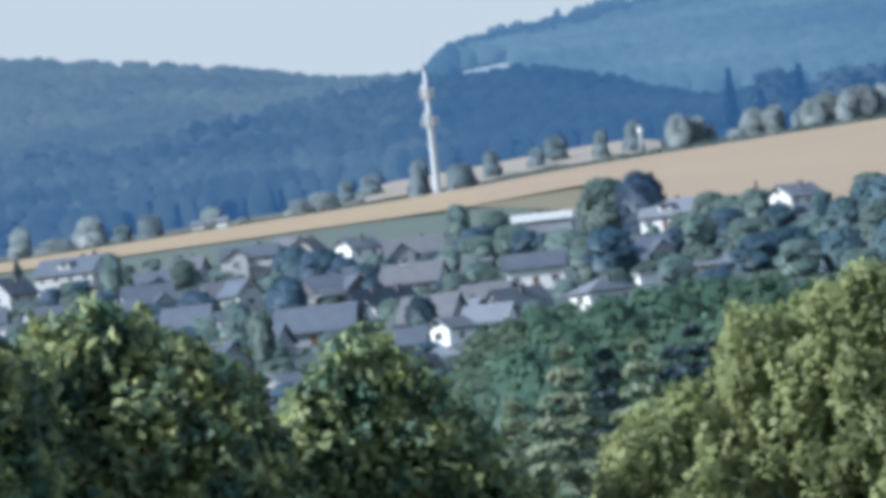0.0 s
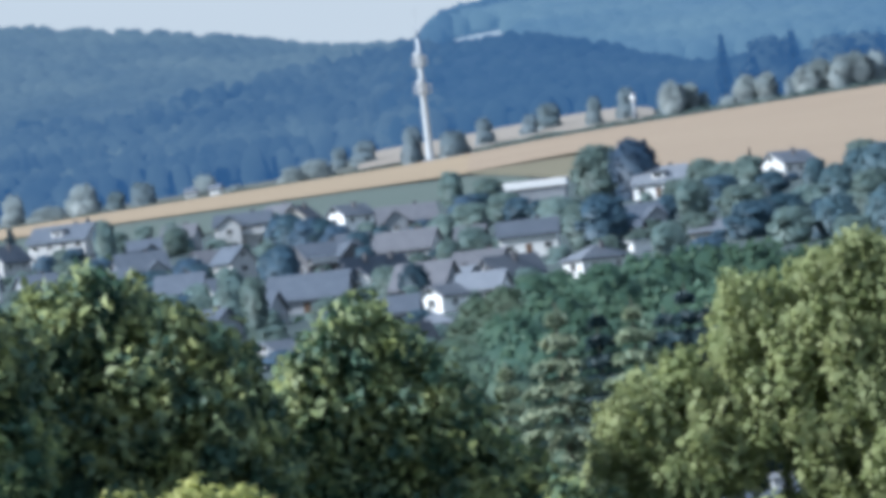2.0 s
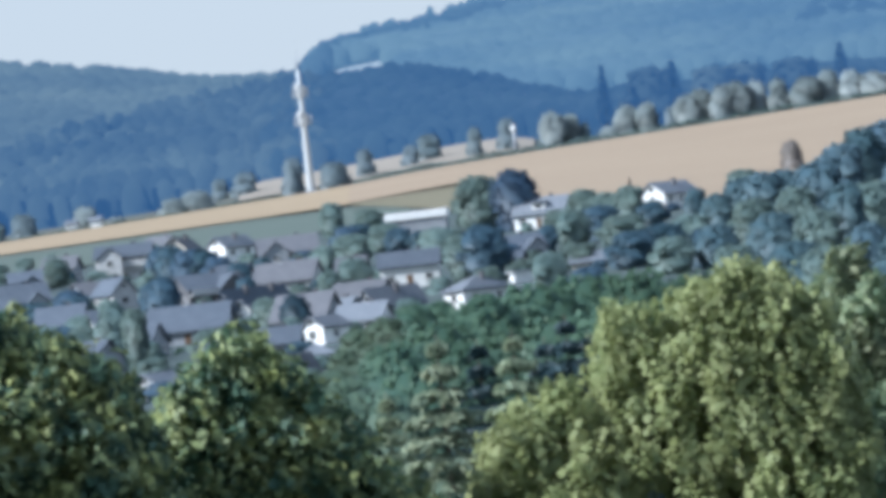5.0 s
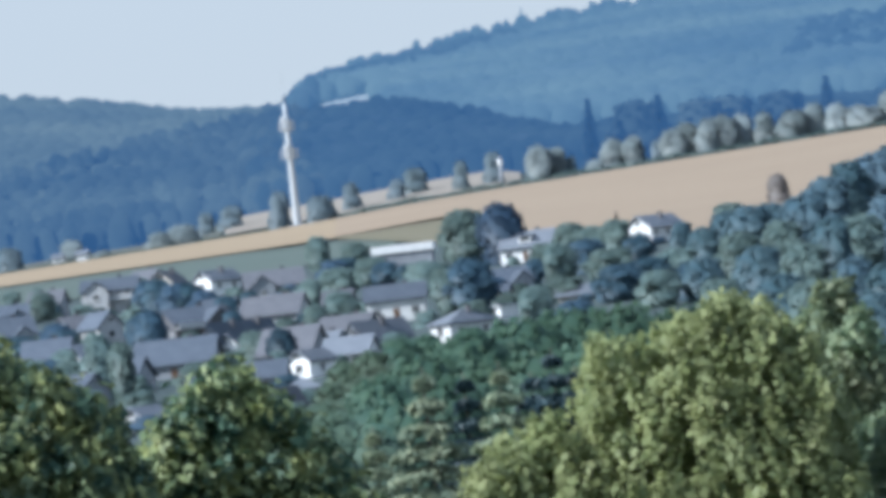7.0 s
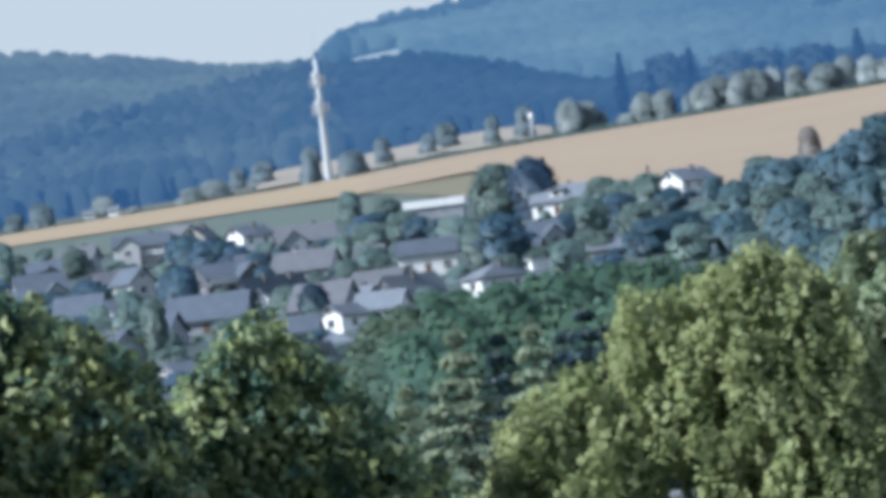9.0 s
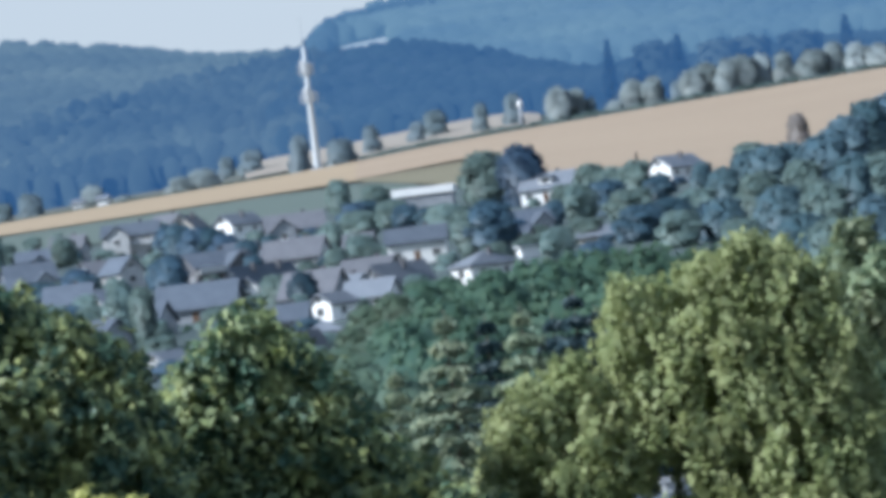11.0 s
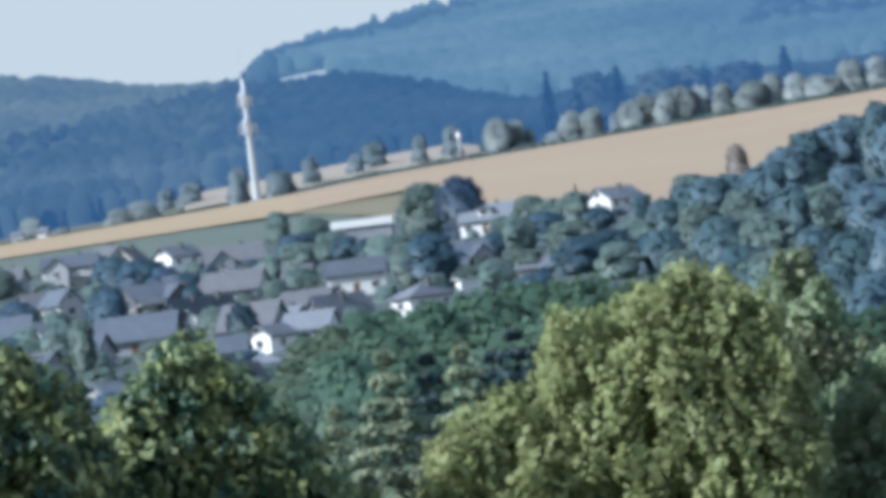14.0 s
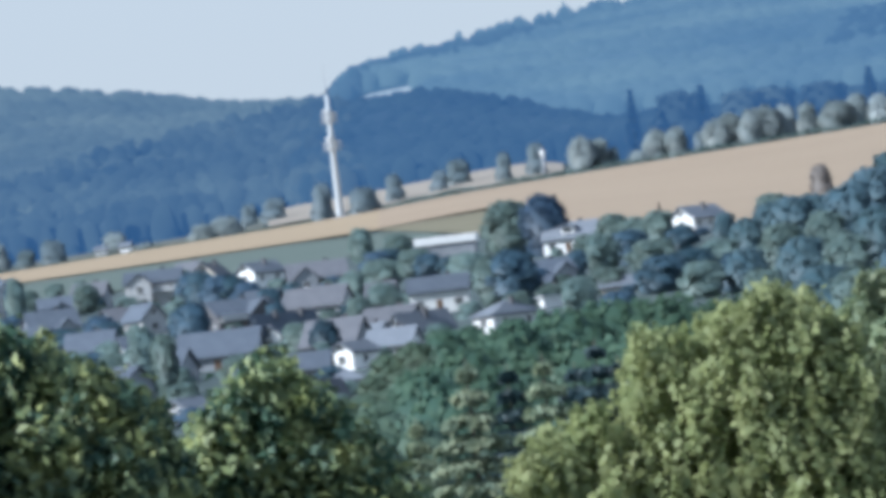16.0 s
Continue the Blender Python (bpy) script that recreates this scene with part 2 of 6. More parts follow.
M = {
    # Maple clump contrast puts lit and shaded sprays into the leaf colour.
    "leaf_dark": foliage("leaf_dark", (0.052, 0.112, 0.066), (0.390, 0.425, 0.155), 0.2, 1.0, 0.6, 0.26, 0.43, 0.08, 0.3),
    "leaf_deep": foliage("leaf_deep", (0.048, 0.106, 0.066), (0.410, 0.450, 0.165), 0.2, 1.0, 0.6, 0.26, 0.43, 0.08, 0.3),
    "leaf_lime": foliage("leaf_lime", (0.300, 0.335, 0.100), (0.540, 0.530, 0.180), 0.35, 1.6, 0.6, 0.25, 0.6, 0.2, 0.3),
    "leaf_alder": foliage("leaf_alder", (0.170, 0.240, 0.150), (0.330, 0.375, 0.210), 0.5, 0.7, 0.6, 0.25, 0.6, 0.3),
    "leaf_birch": foliage("leaf_birch", (0.270, 0.320, 0.140), (0.405, 0.435, 0.200), 0.45, 0.6, 0.65, 0.25, 0.5, 0.14, 0.3),
    "leaf_belt": foliage("leaf_belt", (0.055, 0.120, 0.085), (0.115, 0.190, 0.120), 0.45, 0.25),
    # Paler than the belt trees: haze is put into this leaf colour.
    "leaf_soft": foliage("leaf_soft", (0.108, 0.174, 0.124), (0.170, 0.237, 0.161), 0.5, 0.25),
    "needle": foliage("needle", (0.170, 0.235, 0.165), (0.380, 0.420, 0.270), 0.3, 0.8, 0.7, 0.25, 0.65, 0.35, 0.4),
    # Shaded copy of needle: the shade is put into the colour.
    "needle_shade_tint": foliage("needle_shade_tint", (0.018, 0.045, 0.055), (0.045, 0.085, 0.095), 0.2, 0.8),
    # Blue haze, and shade in leaf_blue, are put into these leaf colours.
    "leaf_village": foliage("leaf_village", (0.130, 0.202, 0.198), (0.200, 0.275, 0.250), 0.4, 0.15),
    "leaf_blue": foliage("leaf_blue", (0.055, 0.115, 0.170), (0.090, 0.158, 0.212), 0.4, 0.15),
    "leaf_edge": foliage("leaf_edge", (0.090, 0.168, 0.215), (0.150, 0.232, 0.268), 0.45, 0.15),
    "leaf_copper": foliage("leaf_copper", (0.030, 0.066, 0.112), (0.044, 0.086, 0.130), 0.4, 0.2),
    # Distance haze is put into this leaf colour as a pale blue-grey.
    "leaf_pale_haze": foliage("leaf_pale_haze", (0.220, 0.272, 0.285), (0.290, 0.335, 0.335), 0.4, 0.12),
    "leaf_dry": foliage("leaf_dry", (0.190, 0.170, 0.160), (0.255, 0.230, 0.215), 0.4, 0.5),
    "seed_dry": foliage("seed_dry", (0.200, 0.110, 0.060), (0.300, 0.190, 0.120), 0.2, 0.5),
    # Ridge bushes: haze is put into the leaf colour here too.
    "leaf_ridge_haze": foliage("leaf_ridge_haze", (0.140, 0.192, 0.220), (0.190, 0.245, 0.268), 0.4, 0.12),
    # Blue haze, and shade at the edge, are put into these glowing colours.
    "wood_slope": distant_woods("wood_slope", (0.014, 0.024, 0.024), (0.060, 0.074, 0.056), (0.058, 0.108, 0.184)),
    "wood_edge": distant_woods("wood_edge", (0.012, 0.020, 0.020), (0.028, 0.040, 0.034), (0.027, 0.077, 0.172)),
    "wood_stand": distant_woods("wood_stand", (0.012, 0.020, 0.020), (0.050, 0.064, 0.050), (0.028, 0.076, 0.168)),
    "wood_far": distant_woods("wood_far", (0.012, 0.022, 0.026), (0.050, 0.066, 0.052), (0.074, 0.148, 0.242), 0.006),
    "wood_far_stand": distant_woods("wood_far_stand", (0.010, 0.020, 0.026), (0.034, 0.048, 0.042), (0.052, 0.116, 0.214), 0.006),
    "bark": surface("bark", (0.07, 0.055, 0.04), (0.16, 0.13, 0.10), 3.0, 0.95, 6.0, 0.8),
    "birch_bark": surface("birch_bark", (0.10, 0.09, 0.08), (0.55, 0.53, 0.48), 2.0, 0.8, 5.0, 0.4),
    # Grass is turned blue-grey: valley haze is put into its colour.
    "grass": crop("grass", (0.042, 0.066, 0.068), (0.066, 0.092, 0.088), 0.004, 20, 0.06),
    "wheat": crop("wheat", (0.272, 0.202, 0.134), (0.348, 0.264, 0.178), 0.11, 78, 0.012),
    "wheat_gold": crop("wheat_gold", (0.288, 0.216, 0.132), (0.366, 0.277, 0.174), 0.11, 78, 0.012),
    "stubble": crop("stubble", (0.246, 0.215, 0.178), (0.310, 0.274, 0.228), 0.09, 78, 0.015),
    "meadow": crop("meadow", (0.136, 0.123, 0.074), (0.195, 0.172, 0.105), 0.08, 70, 0.015),
    "clover": crop("clover", (0.071, 0.102, 0.087), (0.102, 0.132, 0.109), 0.08, 75, 0.02),
    "verge": crop("verge", (0.078, 0.088, 0.078), (0.114, 0.123, 0.100), 0.2, 10, 0.05),
    # Blue-grey hay: haze is put into the base colour.
    "far_hay_haze": crop("far_hay_haze", (0.192, 0.246, 0.282), (0.250, 0.295, 0.333), 0.05, 78, 0.015),
    # Light level is put into two whites: greyed dim fronts, bright sunlit walls.
    "render_white": surface("render_white", (0.44, 0.445, 0.45), (0.56, 0.565, 0.57), 0.6, 0.85, 9.0, 0.15),
    "render_bright": surface("render_bright", (0.76, 0.76, 0.75), (0.86, 0.86, 0.85), 0.6, 0.85, 9.0, 0.1),
    "render_cream": surface("render_cream", (0.58, 0.53, 0.45), (0.72, 0.67, 0.58), 0.6, 0.85, 9.0, 0.15),
    "render_grey": surface("render_grey", (0.26, 0.28, 0.31), (0.36, 0.38, 0.41), 0.6, 0.85, 9.0, 0.15),
    "cladding": surface("cladding", (0.075, 0.075, 0.085), (0.13, 0.13, 0.14), 0.9, 0.7, 7.0, 0.3),
    # Roof colours are shifted towards blue: distance haze is put into them.
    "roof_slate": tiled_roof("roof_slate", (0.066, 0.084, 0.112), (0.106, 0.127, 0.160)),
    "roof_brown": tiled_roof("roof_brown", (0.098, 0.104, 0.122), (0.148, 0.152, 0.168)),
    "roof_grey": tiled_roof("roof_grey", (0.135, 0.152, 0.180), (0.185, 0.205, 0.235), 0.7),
    "sheet_metal": surface("sheet_metal", (0.46, 0.48, 0.50), (0.60, 0.62, 0.64), 0.5, 0.45, 6.0, 0.1),
    "mast_paint": surface("mast_paint", (0.40, 0.43, 0.45), (0.46, 0.49, 0.51), 0.4, 0.8, 8.0, 0.0),
    "steel": surface("steel", (0.36, 0.39, 0.42), (0.44, 0.47, 0.50), 0.4, 0.6, 8.0, 0.1, 0.0),
    "antenna_white": surface("antenna_white", (0.36, 0.38, 0.40), (0.46, 0.47, 0.48), 1.0, 0.5, 6.0, 0.05),
    "frame_white": surface("frame_white", (0.68, 0.68, 0.67), (0.80, 0.80, 0.79), 2.0, 0.5, 5.0, 0.05),
    "door_wood": surface("door_wood", (0.10, 0.055, 0.03), (0.20, 0.12, 0.07), 2.0, 0.6, 6.0, 0.3),
}
glass, gn, gl, gp, go = mat_base("window_glass")
gp.inputs["Base Color"].default_value = (0.03, 0.035, 0.04, 1)
gp.inputs["Roughness"].default_value = 0.08
gp.inputs["IOR"].default_value = 1.5
M["glass"] = glass


# ---- mesh helpers ----
def part(name, bm, material, parent=None, label=""):
    """Links a bmesh as one mesh object, under a thing or part if one is given."""
    me = bpy.data.meshes.new(name)
    bm.to_mesh(me)
    bm.free()
    me.materials.append(M[material])
    ob = new(name, me)
    ob.parent = parent
    return tagged(ob, label)


def raw(name, verts, faces, material, parent=None, smooth=False, shade=None):
    """Links arrays of points and faces as one mesh object."""
    me = bpy.data.meshes.new(name)
    verts = np.asarray(verts, dtype=np.float32).reshape(-1, 3)
    faces = np.asarray(faces, dtype=np.int32)
    k = faces.shape[1]
    me.vertices.add(len(verts))
    me.vertices.foreach_set("co", verts.ravel())
    me.loops.add(faces.size)
    me.loops.foreach_set("vertex_index", faces.ravel())
    me.polygons.add(len(faces))
    me.polygons.foreach_set("loop_start", np.arange(0, faces.size, k, dtype=np.int32))
    me.polygons.foreach_set("use_smooth", np.full(len(faces), smooth))
    me.update(calc_edges=True)
    me.validate()
    if shade is not None:
        me.polygons.foreach_set("use_smooth", np.full(len(me.polygons), True))
        me.normals_split_custom_set_from_vertices((shade / (np.linalg.norm(shade, axis=1)[:, None] + 1e-9)).tolist())
    me.materials.append(M[material])
    ob = new(name, me)
    ob.parent = parent
    return ob


def box(bm, x0, y0, z0, x1, y1, z1, bevel=0.0):
    v = [bm.verts.new(p) for p in ((x0, y0, z0), (x1, y0, z0), (x1, y1, z0), (x0, y1, z0), (x0, y0, z1), (x1, y0, z1), (x1, y1, z1), (x0, y1, z1))]
    f = [bm.faces.new([v[i] for i in q]) for q in ((3, 2, 1, 0), (4, 5, 6, 7), (0, 1, 5, 4), (1, 2, 6, 5), (2, 3, 7, 6), (3, 0, 4, 7))]
    if bevel:
        bmesh.ops.bevel(bm, geom=list({e for q in f for e in q.edges}), offset=bevel, segments=1, affect="EDGES")
    return bm


def slab(bm, corners, thick):
    """A plate: its upper corners in order, thickness straight down."""
    top = [bm.verts.new(c) for c in corners]
    low = [bm.verts.new((c[0], c[1], c[2] - thick)) for c in corners]
    bm.faces.new(top)
    bm.faces.new(low[::-1])
    k = len(corners)
    for i in range(k):
        bm.faces.new((top[i], low[i], low[(i + 1) % k], top[(i + 1) % k]))
    return bm


def tube(bm, p0, p1, r0, r1, seg=8):
    """A tapered closed tube from p0 to p1."""
    p0, p1 = Vector(p0), Vector(p1)
    turn = (p1 - p0).to_track_quat("Z", "Y").to_matrix()
    rings = []
    for p, r in ((p0, r0), (p1, r1)):
        rings.append([bm.verts.new(p + turn @ Vector((r * math.cos(2 * math.pi * i / seg), r * math.sin(2 * math.pi * i / seg), 0))) for i in range(seg)])
    for i in range(seg):
        f = bm.faces.new((rings[0][i], rings[0][(i + 1) % seg], rings[1][(i + 1) % seg], rings[1][i]))
        f.smooth = seg > 6
    bm.faces.new(rings[0][::-1])
    bm.faces.new(rings[1])
    return bm


def empty(name, x, y, z, yaw=0.0):
    ob = new(name)
    ob.matrix_world = pose(x, y, z, 0, 0, yaw)
    return ob



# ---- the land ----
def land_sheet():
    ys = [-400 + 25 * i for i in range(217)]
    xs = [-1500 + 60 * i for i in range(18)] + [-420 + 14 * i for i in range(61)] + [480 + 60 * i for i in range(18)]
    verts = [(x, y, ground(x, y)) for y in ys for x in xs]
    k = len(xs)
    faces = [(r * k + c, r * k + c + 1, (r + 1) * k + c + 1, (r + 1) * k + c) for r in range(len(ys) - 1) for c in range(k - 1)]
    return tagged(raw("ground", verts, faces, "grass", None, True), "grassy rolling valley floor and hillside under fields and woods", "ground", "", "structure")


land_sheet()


def field(name, material, corners, label, lift=0.35, cells=40):
    """A crop on the slope: a four-cornered patch that follows the land."""
    a, b, c, d = [Vector((*p, 0)) for p in corners]
    verts = []
    for j in range(cells + 1):
        for i in range(cells + 1):
            s, t = i / cells, j / cells
            p = a.lerp(b, s).lerp(d.lerp(c, s), t)
            verts.append((p.x, p.y, ground(p.x, p.y) + lift))
    k = cells + 1
    faces = [(r * k + q, r * k + q + 1, (r + 1) * k + q + 1, (r + 1) * k + q) for r in range(cells) for q in range(cells)]
    return tagged(raw(name, verts, faces, material, None, True), label, "field", "", "structure")



# ---- trees ----
def cards(rng, pts, outward, size, slim=0.55, loose=0.9):
    """One folded pointed leaf or spray of leaves at each point, facing roughly outward."""
    n = len(pts)
    nrm = outward + loose * rng.normal(size=(n, 3))
    nrm /= np.linalg.norm(nrm, axis=1)[:, None] + 1e-9
    side = np.cross(nrm, rng.normal(size=(n, 3)))
    side /= np.linalg.norm(side, axis=1)[:, None] + 1e-9
    along = np.cross(nrm, side)
    s = size * rng.uniform(0.6, 1.35, n)[:, None]
    fold = nrm * s * 0.18
    v = np.stack([pts - along * s * 0.5, pts + side * s * slim * 0.5 + fold, pts + along * s * 0.5, pts - side * s * slim * 0.5 + fold], axis=1)
    return v.reshape(-1, 3), np.arange(4 * n).reshape(n, 4)


def lobed_points(rng, lobes, n, inner=0.55, tufts=26, tuft=0.30):
    """Points in tufts that sit on the shell of many rounded lobes, with the ways outward."""
    c = np.array([q[:3] for q in lobes])
    r = np.array([q[3] for q in lobes])
    count = len(lobes) * tufts
    of = np.repeat(np.arange(len(lobes)), tufts)
    tw = rng.normal(size=(count, 3))
    tw[:, 2] += 0.25
    tw /= np.linalg.norm(tw, axis=1)[:, None]
    tr = r[of] * tuft * rng.uniform(0.6, 1.4, count)
    tc = c[of] + tw * np.array([1.0, 1.0, 0.85]) * (r[of] * rng.uniform(inner, 1.0, count))[:, None]
    pick = rng.choice(count, n, p=tr ** 2 / (tr ** 2).sum())
    way = rng.normal(size=(n, 3))
    way /= np.linalg.norm(way, axis=1)[:, None]
    pts = tc[pick] + way * (tr[pick] * rng.uniform(0.35, 1.1, n))[:, None]
    out = way * 0.7 + tw[pick] * 0.8
    return pts, out / (np.linalg.norm(out, axis=1)[:, None] + 1e-9)


def round_lobes(rng, base, top, width, count, full=0.5, size=0.30):
    """Lobes of a broad crown between two heights; full: height share of its widest part."""
    out = []
    for i in range(count):
        t = (i + 0.5) / count
        t = t ** (0.85 if full > 0.3 else 1.9)
        around = i * 2.399963 + rng.uniform(-0.5, 0.5)
        s = (t - full) / (full if t < full else 1 - full)
        wide = 0.5 * width * math.sqrt(max(0.04, 1 - 0.96 * s * s))
        r = size * 0.5 * width * rng.uniform(0.7, 1.25) * (0.75 if t > 0.85 else 1.0)
        reach = max(0.0, wide - r * 0.75) * rng.uniform(0.75, 1.05)
        z = base + (top - base) * t
        out.append((reach * math.cos(around), reach * math.sin(around), min(z, top - r * 0.7), r))
    out += [(q[0] * 0.35, q[1] * 0.35, q[2] - 0.1 * width, q[3] * 1.15) for q in out[::2]]
    return out


def boughs(rng, places, width):
    """Boughs of a crown from (across, height, radius): each with a few lobes, nearer and farther."""
    out = []
    for x, z, r in places:
        for k in range(3):
            deep = (k - 1) * 0.30 * width * rng.uniform(0.6, 1.1)
            out.append((x + rng.uniform(-0.25, 0.25) * r, deep, z - abs(k - 1) * 0.25 * r, r * (1.0 if k == 1 else 0.9)))
            a = rng.uniform(0, 6.28)
            out.append((x + math.cos(a) * r * 0.6, deep - 0.3 * r, z + math.sin(a) * r * 0.55, r * 0.5))
            for turn in (2.1, 4.2):
                out.append((x + math.cos(a + turn) * r * 0.95, deep - rng.uniform(0.0, 0.8) * r, z + math.sin(a + turn) * r * 0.8, r * rng.uniform(0.22, 0.36)))
    return out


def pipe(bm, pts, radii, seg=7):
    """One connected tapered tube along points."""
    rings = []
    for i, (p, r) in enumerate(zip(pts, radii)):
        way = Vector(pts[min(i + 1, len(pts) - 1)]) - Vector(pts[max(i - 1, 0)])
        turn = way.to_track_quat("Z", "Y").to_matrix()
        rings.append([bm.verts.new(Vector(p) + turn @ Vector((r * math.cos(2 * math.pi * k / seg), r * math.sin(2 * math.pi * k / seg), 0))) for k in range(seg)])
    for q, w in zip(rings, rings[1:]):
        for k in range(seg):
            bm.faces.new((q[k], q[(k + 1) % seg], w[(k + 1) % seg], w[k])).smooth = True
    bm.faces.new(rings[0][::-1])
    bm.faces.new(rings[-1])
    return bm


def stem(parent, height, r0, limbs, material="bark", seed=0, width=4.0):
    """A tapered trunk with limbs that fork off it."""
    rng = np.random.default_rng(seed)
    p = Vector((0, 0, -0.6))
    knots = [p.copy()]
    for i in range(5):
        p = p + Vector((rng.uniform(-0.12, 0.12), rng.uniform(-0.12, 0.12), (height + 0.6) / 5))
        knots.append(p.copy())
    trunk = part("trunk", pipe(bmesh.new(), knots, [r0 * (1 - 0.17 * i) for i in range(6)], 9), material, parent)
    for i in range(limbs):
        a = i * 2.4
        s = knots[2 + i % 3]
        mid = s + Vector((math.cos(a) * width * 0.2, math.sin(a) * width * 0.2, height * 0.10))
        end = mid + Vector((math.cos(a) * width * 0.16, math.sin(a) * width * 0.16, height * 0.10))
        part("limb", pipe(bmesh.new(), (s, mid, end), (r0 * 0.4, r0 * 0.26, r0 * 0.1), 6), material, parent)
    return trunk


def with_core(v, f, lobes, share):
    """Adds the dense inner leaf mass of each lobe to the leaves around it."""
    bm = bmesh.new()
    bmesh.ops.create_cube(bm, size=1.0)
    bmesh.ops.subdivide_edges(bm, edges=bm.edges[:], cuts=2, use_grid_fill=True)
    bm.verts.index_update()
    ball = np.array([p.co.normalized()[:] for p in bm.verts])
    tri = np.array([[q.index for q in t.verts] for t in bm.faces])
    bm.free()
    vs, fs, at = [v], [f], len(v)
    for x, y, z, r in lobes:
        vs.append(ball * np.array([1.0, 1.0, 0.85]) * r * share + np.array([x, y, z]))
        fs.append(tri + at)
        at += len(ball)
    return np.concatenate(vs), np.concatenate(fs)


def rounded_shade(v, f, middle, share):
    """Turns leaves outward and to the camera side, and bends normals so the crown shades as one rounded mass."""
    mid = v[f].mean(axis=1)
    flat = np.cross(v[f[:, 2]] - v[f[:, 0]], v[f[:, 3]] - v[f[:, 1]])
    away = mid - middle
    away = away / (np.linalg.norm(away, axis=1)[:, None] + 1e-9) + np.array([0.0, -1.2, 0.0])
    inward = (flat * away).sum(axis=1) < 0
    f = f.copy()
    f[inward] = f[inward][:, ::-1]
    flat[inward] *= -1
    flat /= np.linalg.norm(flat, axis=1)[:, None] + 1e-9
    own = np.zeros_like(v)
    for k in range(4):
        own[f[:, k]] += flat
    own /= np.linalg.norm(own, axis=1)[:, None] + 1e-9
    out = v - middle
    out /= np.linalg.norm(out, axis=1)[:, None] + 1e-9
    return f, out * share + own * (1 - share)


def spray_crown(rng, root, places, width, material, leaf, per_spray, density, length, hang, soft, name="bough", gap=None, core=0.7, slim=0.72, whole=0.0, front_lean=0.0):
    """A crown as one part a bough: sprays of leaves sit on rounded lobes, each spray with a way of its own."""
    mid = np.array([np.mean([p[0] for p in places]), 0.2 * width, np.mean([p[1] for p in places]) - 0.3])
    top = max(p[1] for p in places)
    for place in places:
        lob = np.array(boughs(rng, [place], width))
        # Lower boughs are moved to the camera side to catch the sun.
        lob[:, 1] -= front_lean * (top - place[1])
        centre, radius = lob[:, :3], lob[:, 3]
        count = np.maximum(6, (density * radius ** 2).astype(int))
        of = np.repeat(np.arange(len(lob)), count)
        k = len(of)
        out = rng.normal(size=(k, 3)) + np.array([0.0, 0.0, 0.22])
        out /= np.linalg.norm(out, axis=1)[:, None]
        at = centre[of] + out * np.array([1.0, 1.0, 0.85]) * (radius[of] * rng.uniform(0.62, 1.22, k))[:, None]
        if gap:
            keep = ((at[:, 0] - gap[0]) / gap[2]) ** 2 + ((at[:, 2] - gap[1]) / gap[3]) ** 2 > 1 + 0.2 * rng.normal(size=k)
            if gap[1] + gap[3] < place[1] + 1.6 * place[2] + 1.0:
                above = (np.abs(at[:, 0] - gap[0]) < gap[2] * 0.8) & (at[:, 2] > gap[1]) & (at[:, 2] < gap[1] + gap[3] + 0.12)
                keep &= ~above
            at, out, k = at[keep], out[keep], int(keep.sum())
        face = out * 0.8 + np.array([0.0, 0.0, 0.45]) + rng.normal(scale=0.55, size=(k, 3))
        face /= np.linalg.norm(face, axis=1)[:, None]
        along = out * (1 - hang) + np.array([0.0, 0.0, -1.0]) * (0.25 + hang) + rng.normal(scale=0.35 * (1 - 0.6 * hang), size=(k, 3))
        along /= np.linalg.norm(along, axis=1)[:, None]
        reach = length * rng.uniform(0.6, 1.3, k)
        step = np.linspace(-0.35, 0.65, per_spray)
        pts = at[:, None, :] + along[:, None, :] * (reach[:, None] * step[None])[:, :, None]
        pts = pts.reshape(-1, 3) + rng.normal(scale=leaf * (0.42 - 0.2 * hang), size=(k * per_spray, 3))
        v, f = cards(rng, pts, np.repeat(face, per_spray, axis=0), leaf, slim, 0.55)
        flat = np.cross(v[f[:, 2]] - v[f[:, 0]], v[f[:, 3]] - v[f[:, 1]])
        far_way = (at - mid) / np.linalg.norm(at - mid, axis=1)[:, None]
        round_way = np.repeat((face * 0.6 + out * 0.4) * (1 - whole) + far_way * whole, per_spray, axis=0)
        # Leaf faces are turned to the camera side so they don't shade dark.
        turned = (flat * (round_way + np.array([0.0, -0.9, 0.0]))).sum(axis=1) < 0
        f[turned] = f[turned][:, ::-1]
        flat[turned] *= -1
        flat /= np.linalg.norm(flat, axis=1)[:, None] + 1e-9
        shade = np.repeat(round_way * soft + flat * (1 - soft), 4, axis=0)
        if core:
            plain = len(v)
            v, f = with_core(v, f, lob, core)
            inner = v[plain:].reshape(len(lob), -1, 3)
            own = (inner - centre[:, None, :]).reshape(-1, 3)
            wide = v[plain:] - mid
            own = own / np.linalg.norm(own, axis=1)[:, None] * (1 - whole) + wide / np.linalg.norm(wide, axis=1)[:, None] * whole
            shade = np.concatenate([shade, own])
        tagged(raw(name, v, f, material, root, False, shade), kind="stuff")


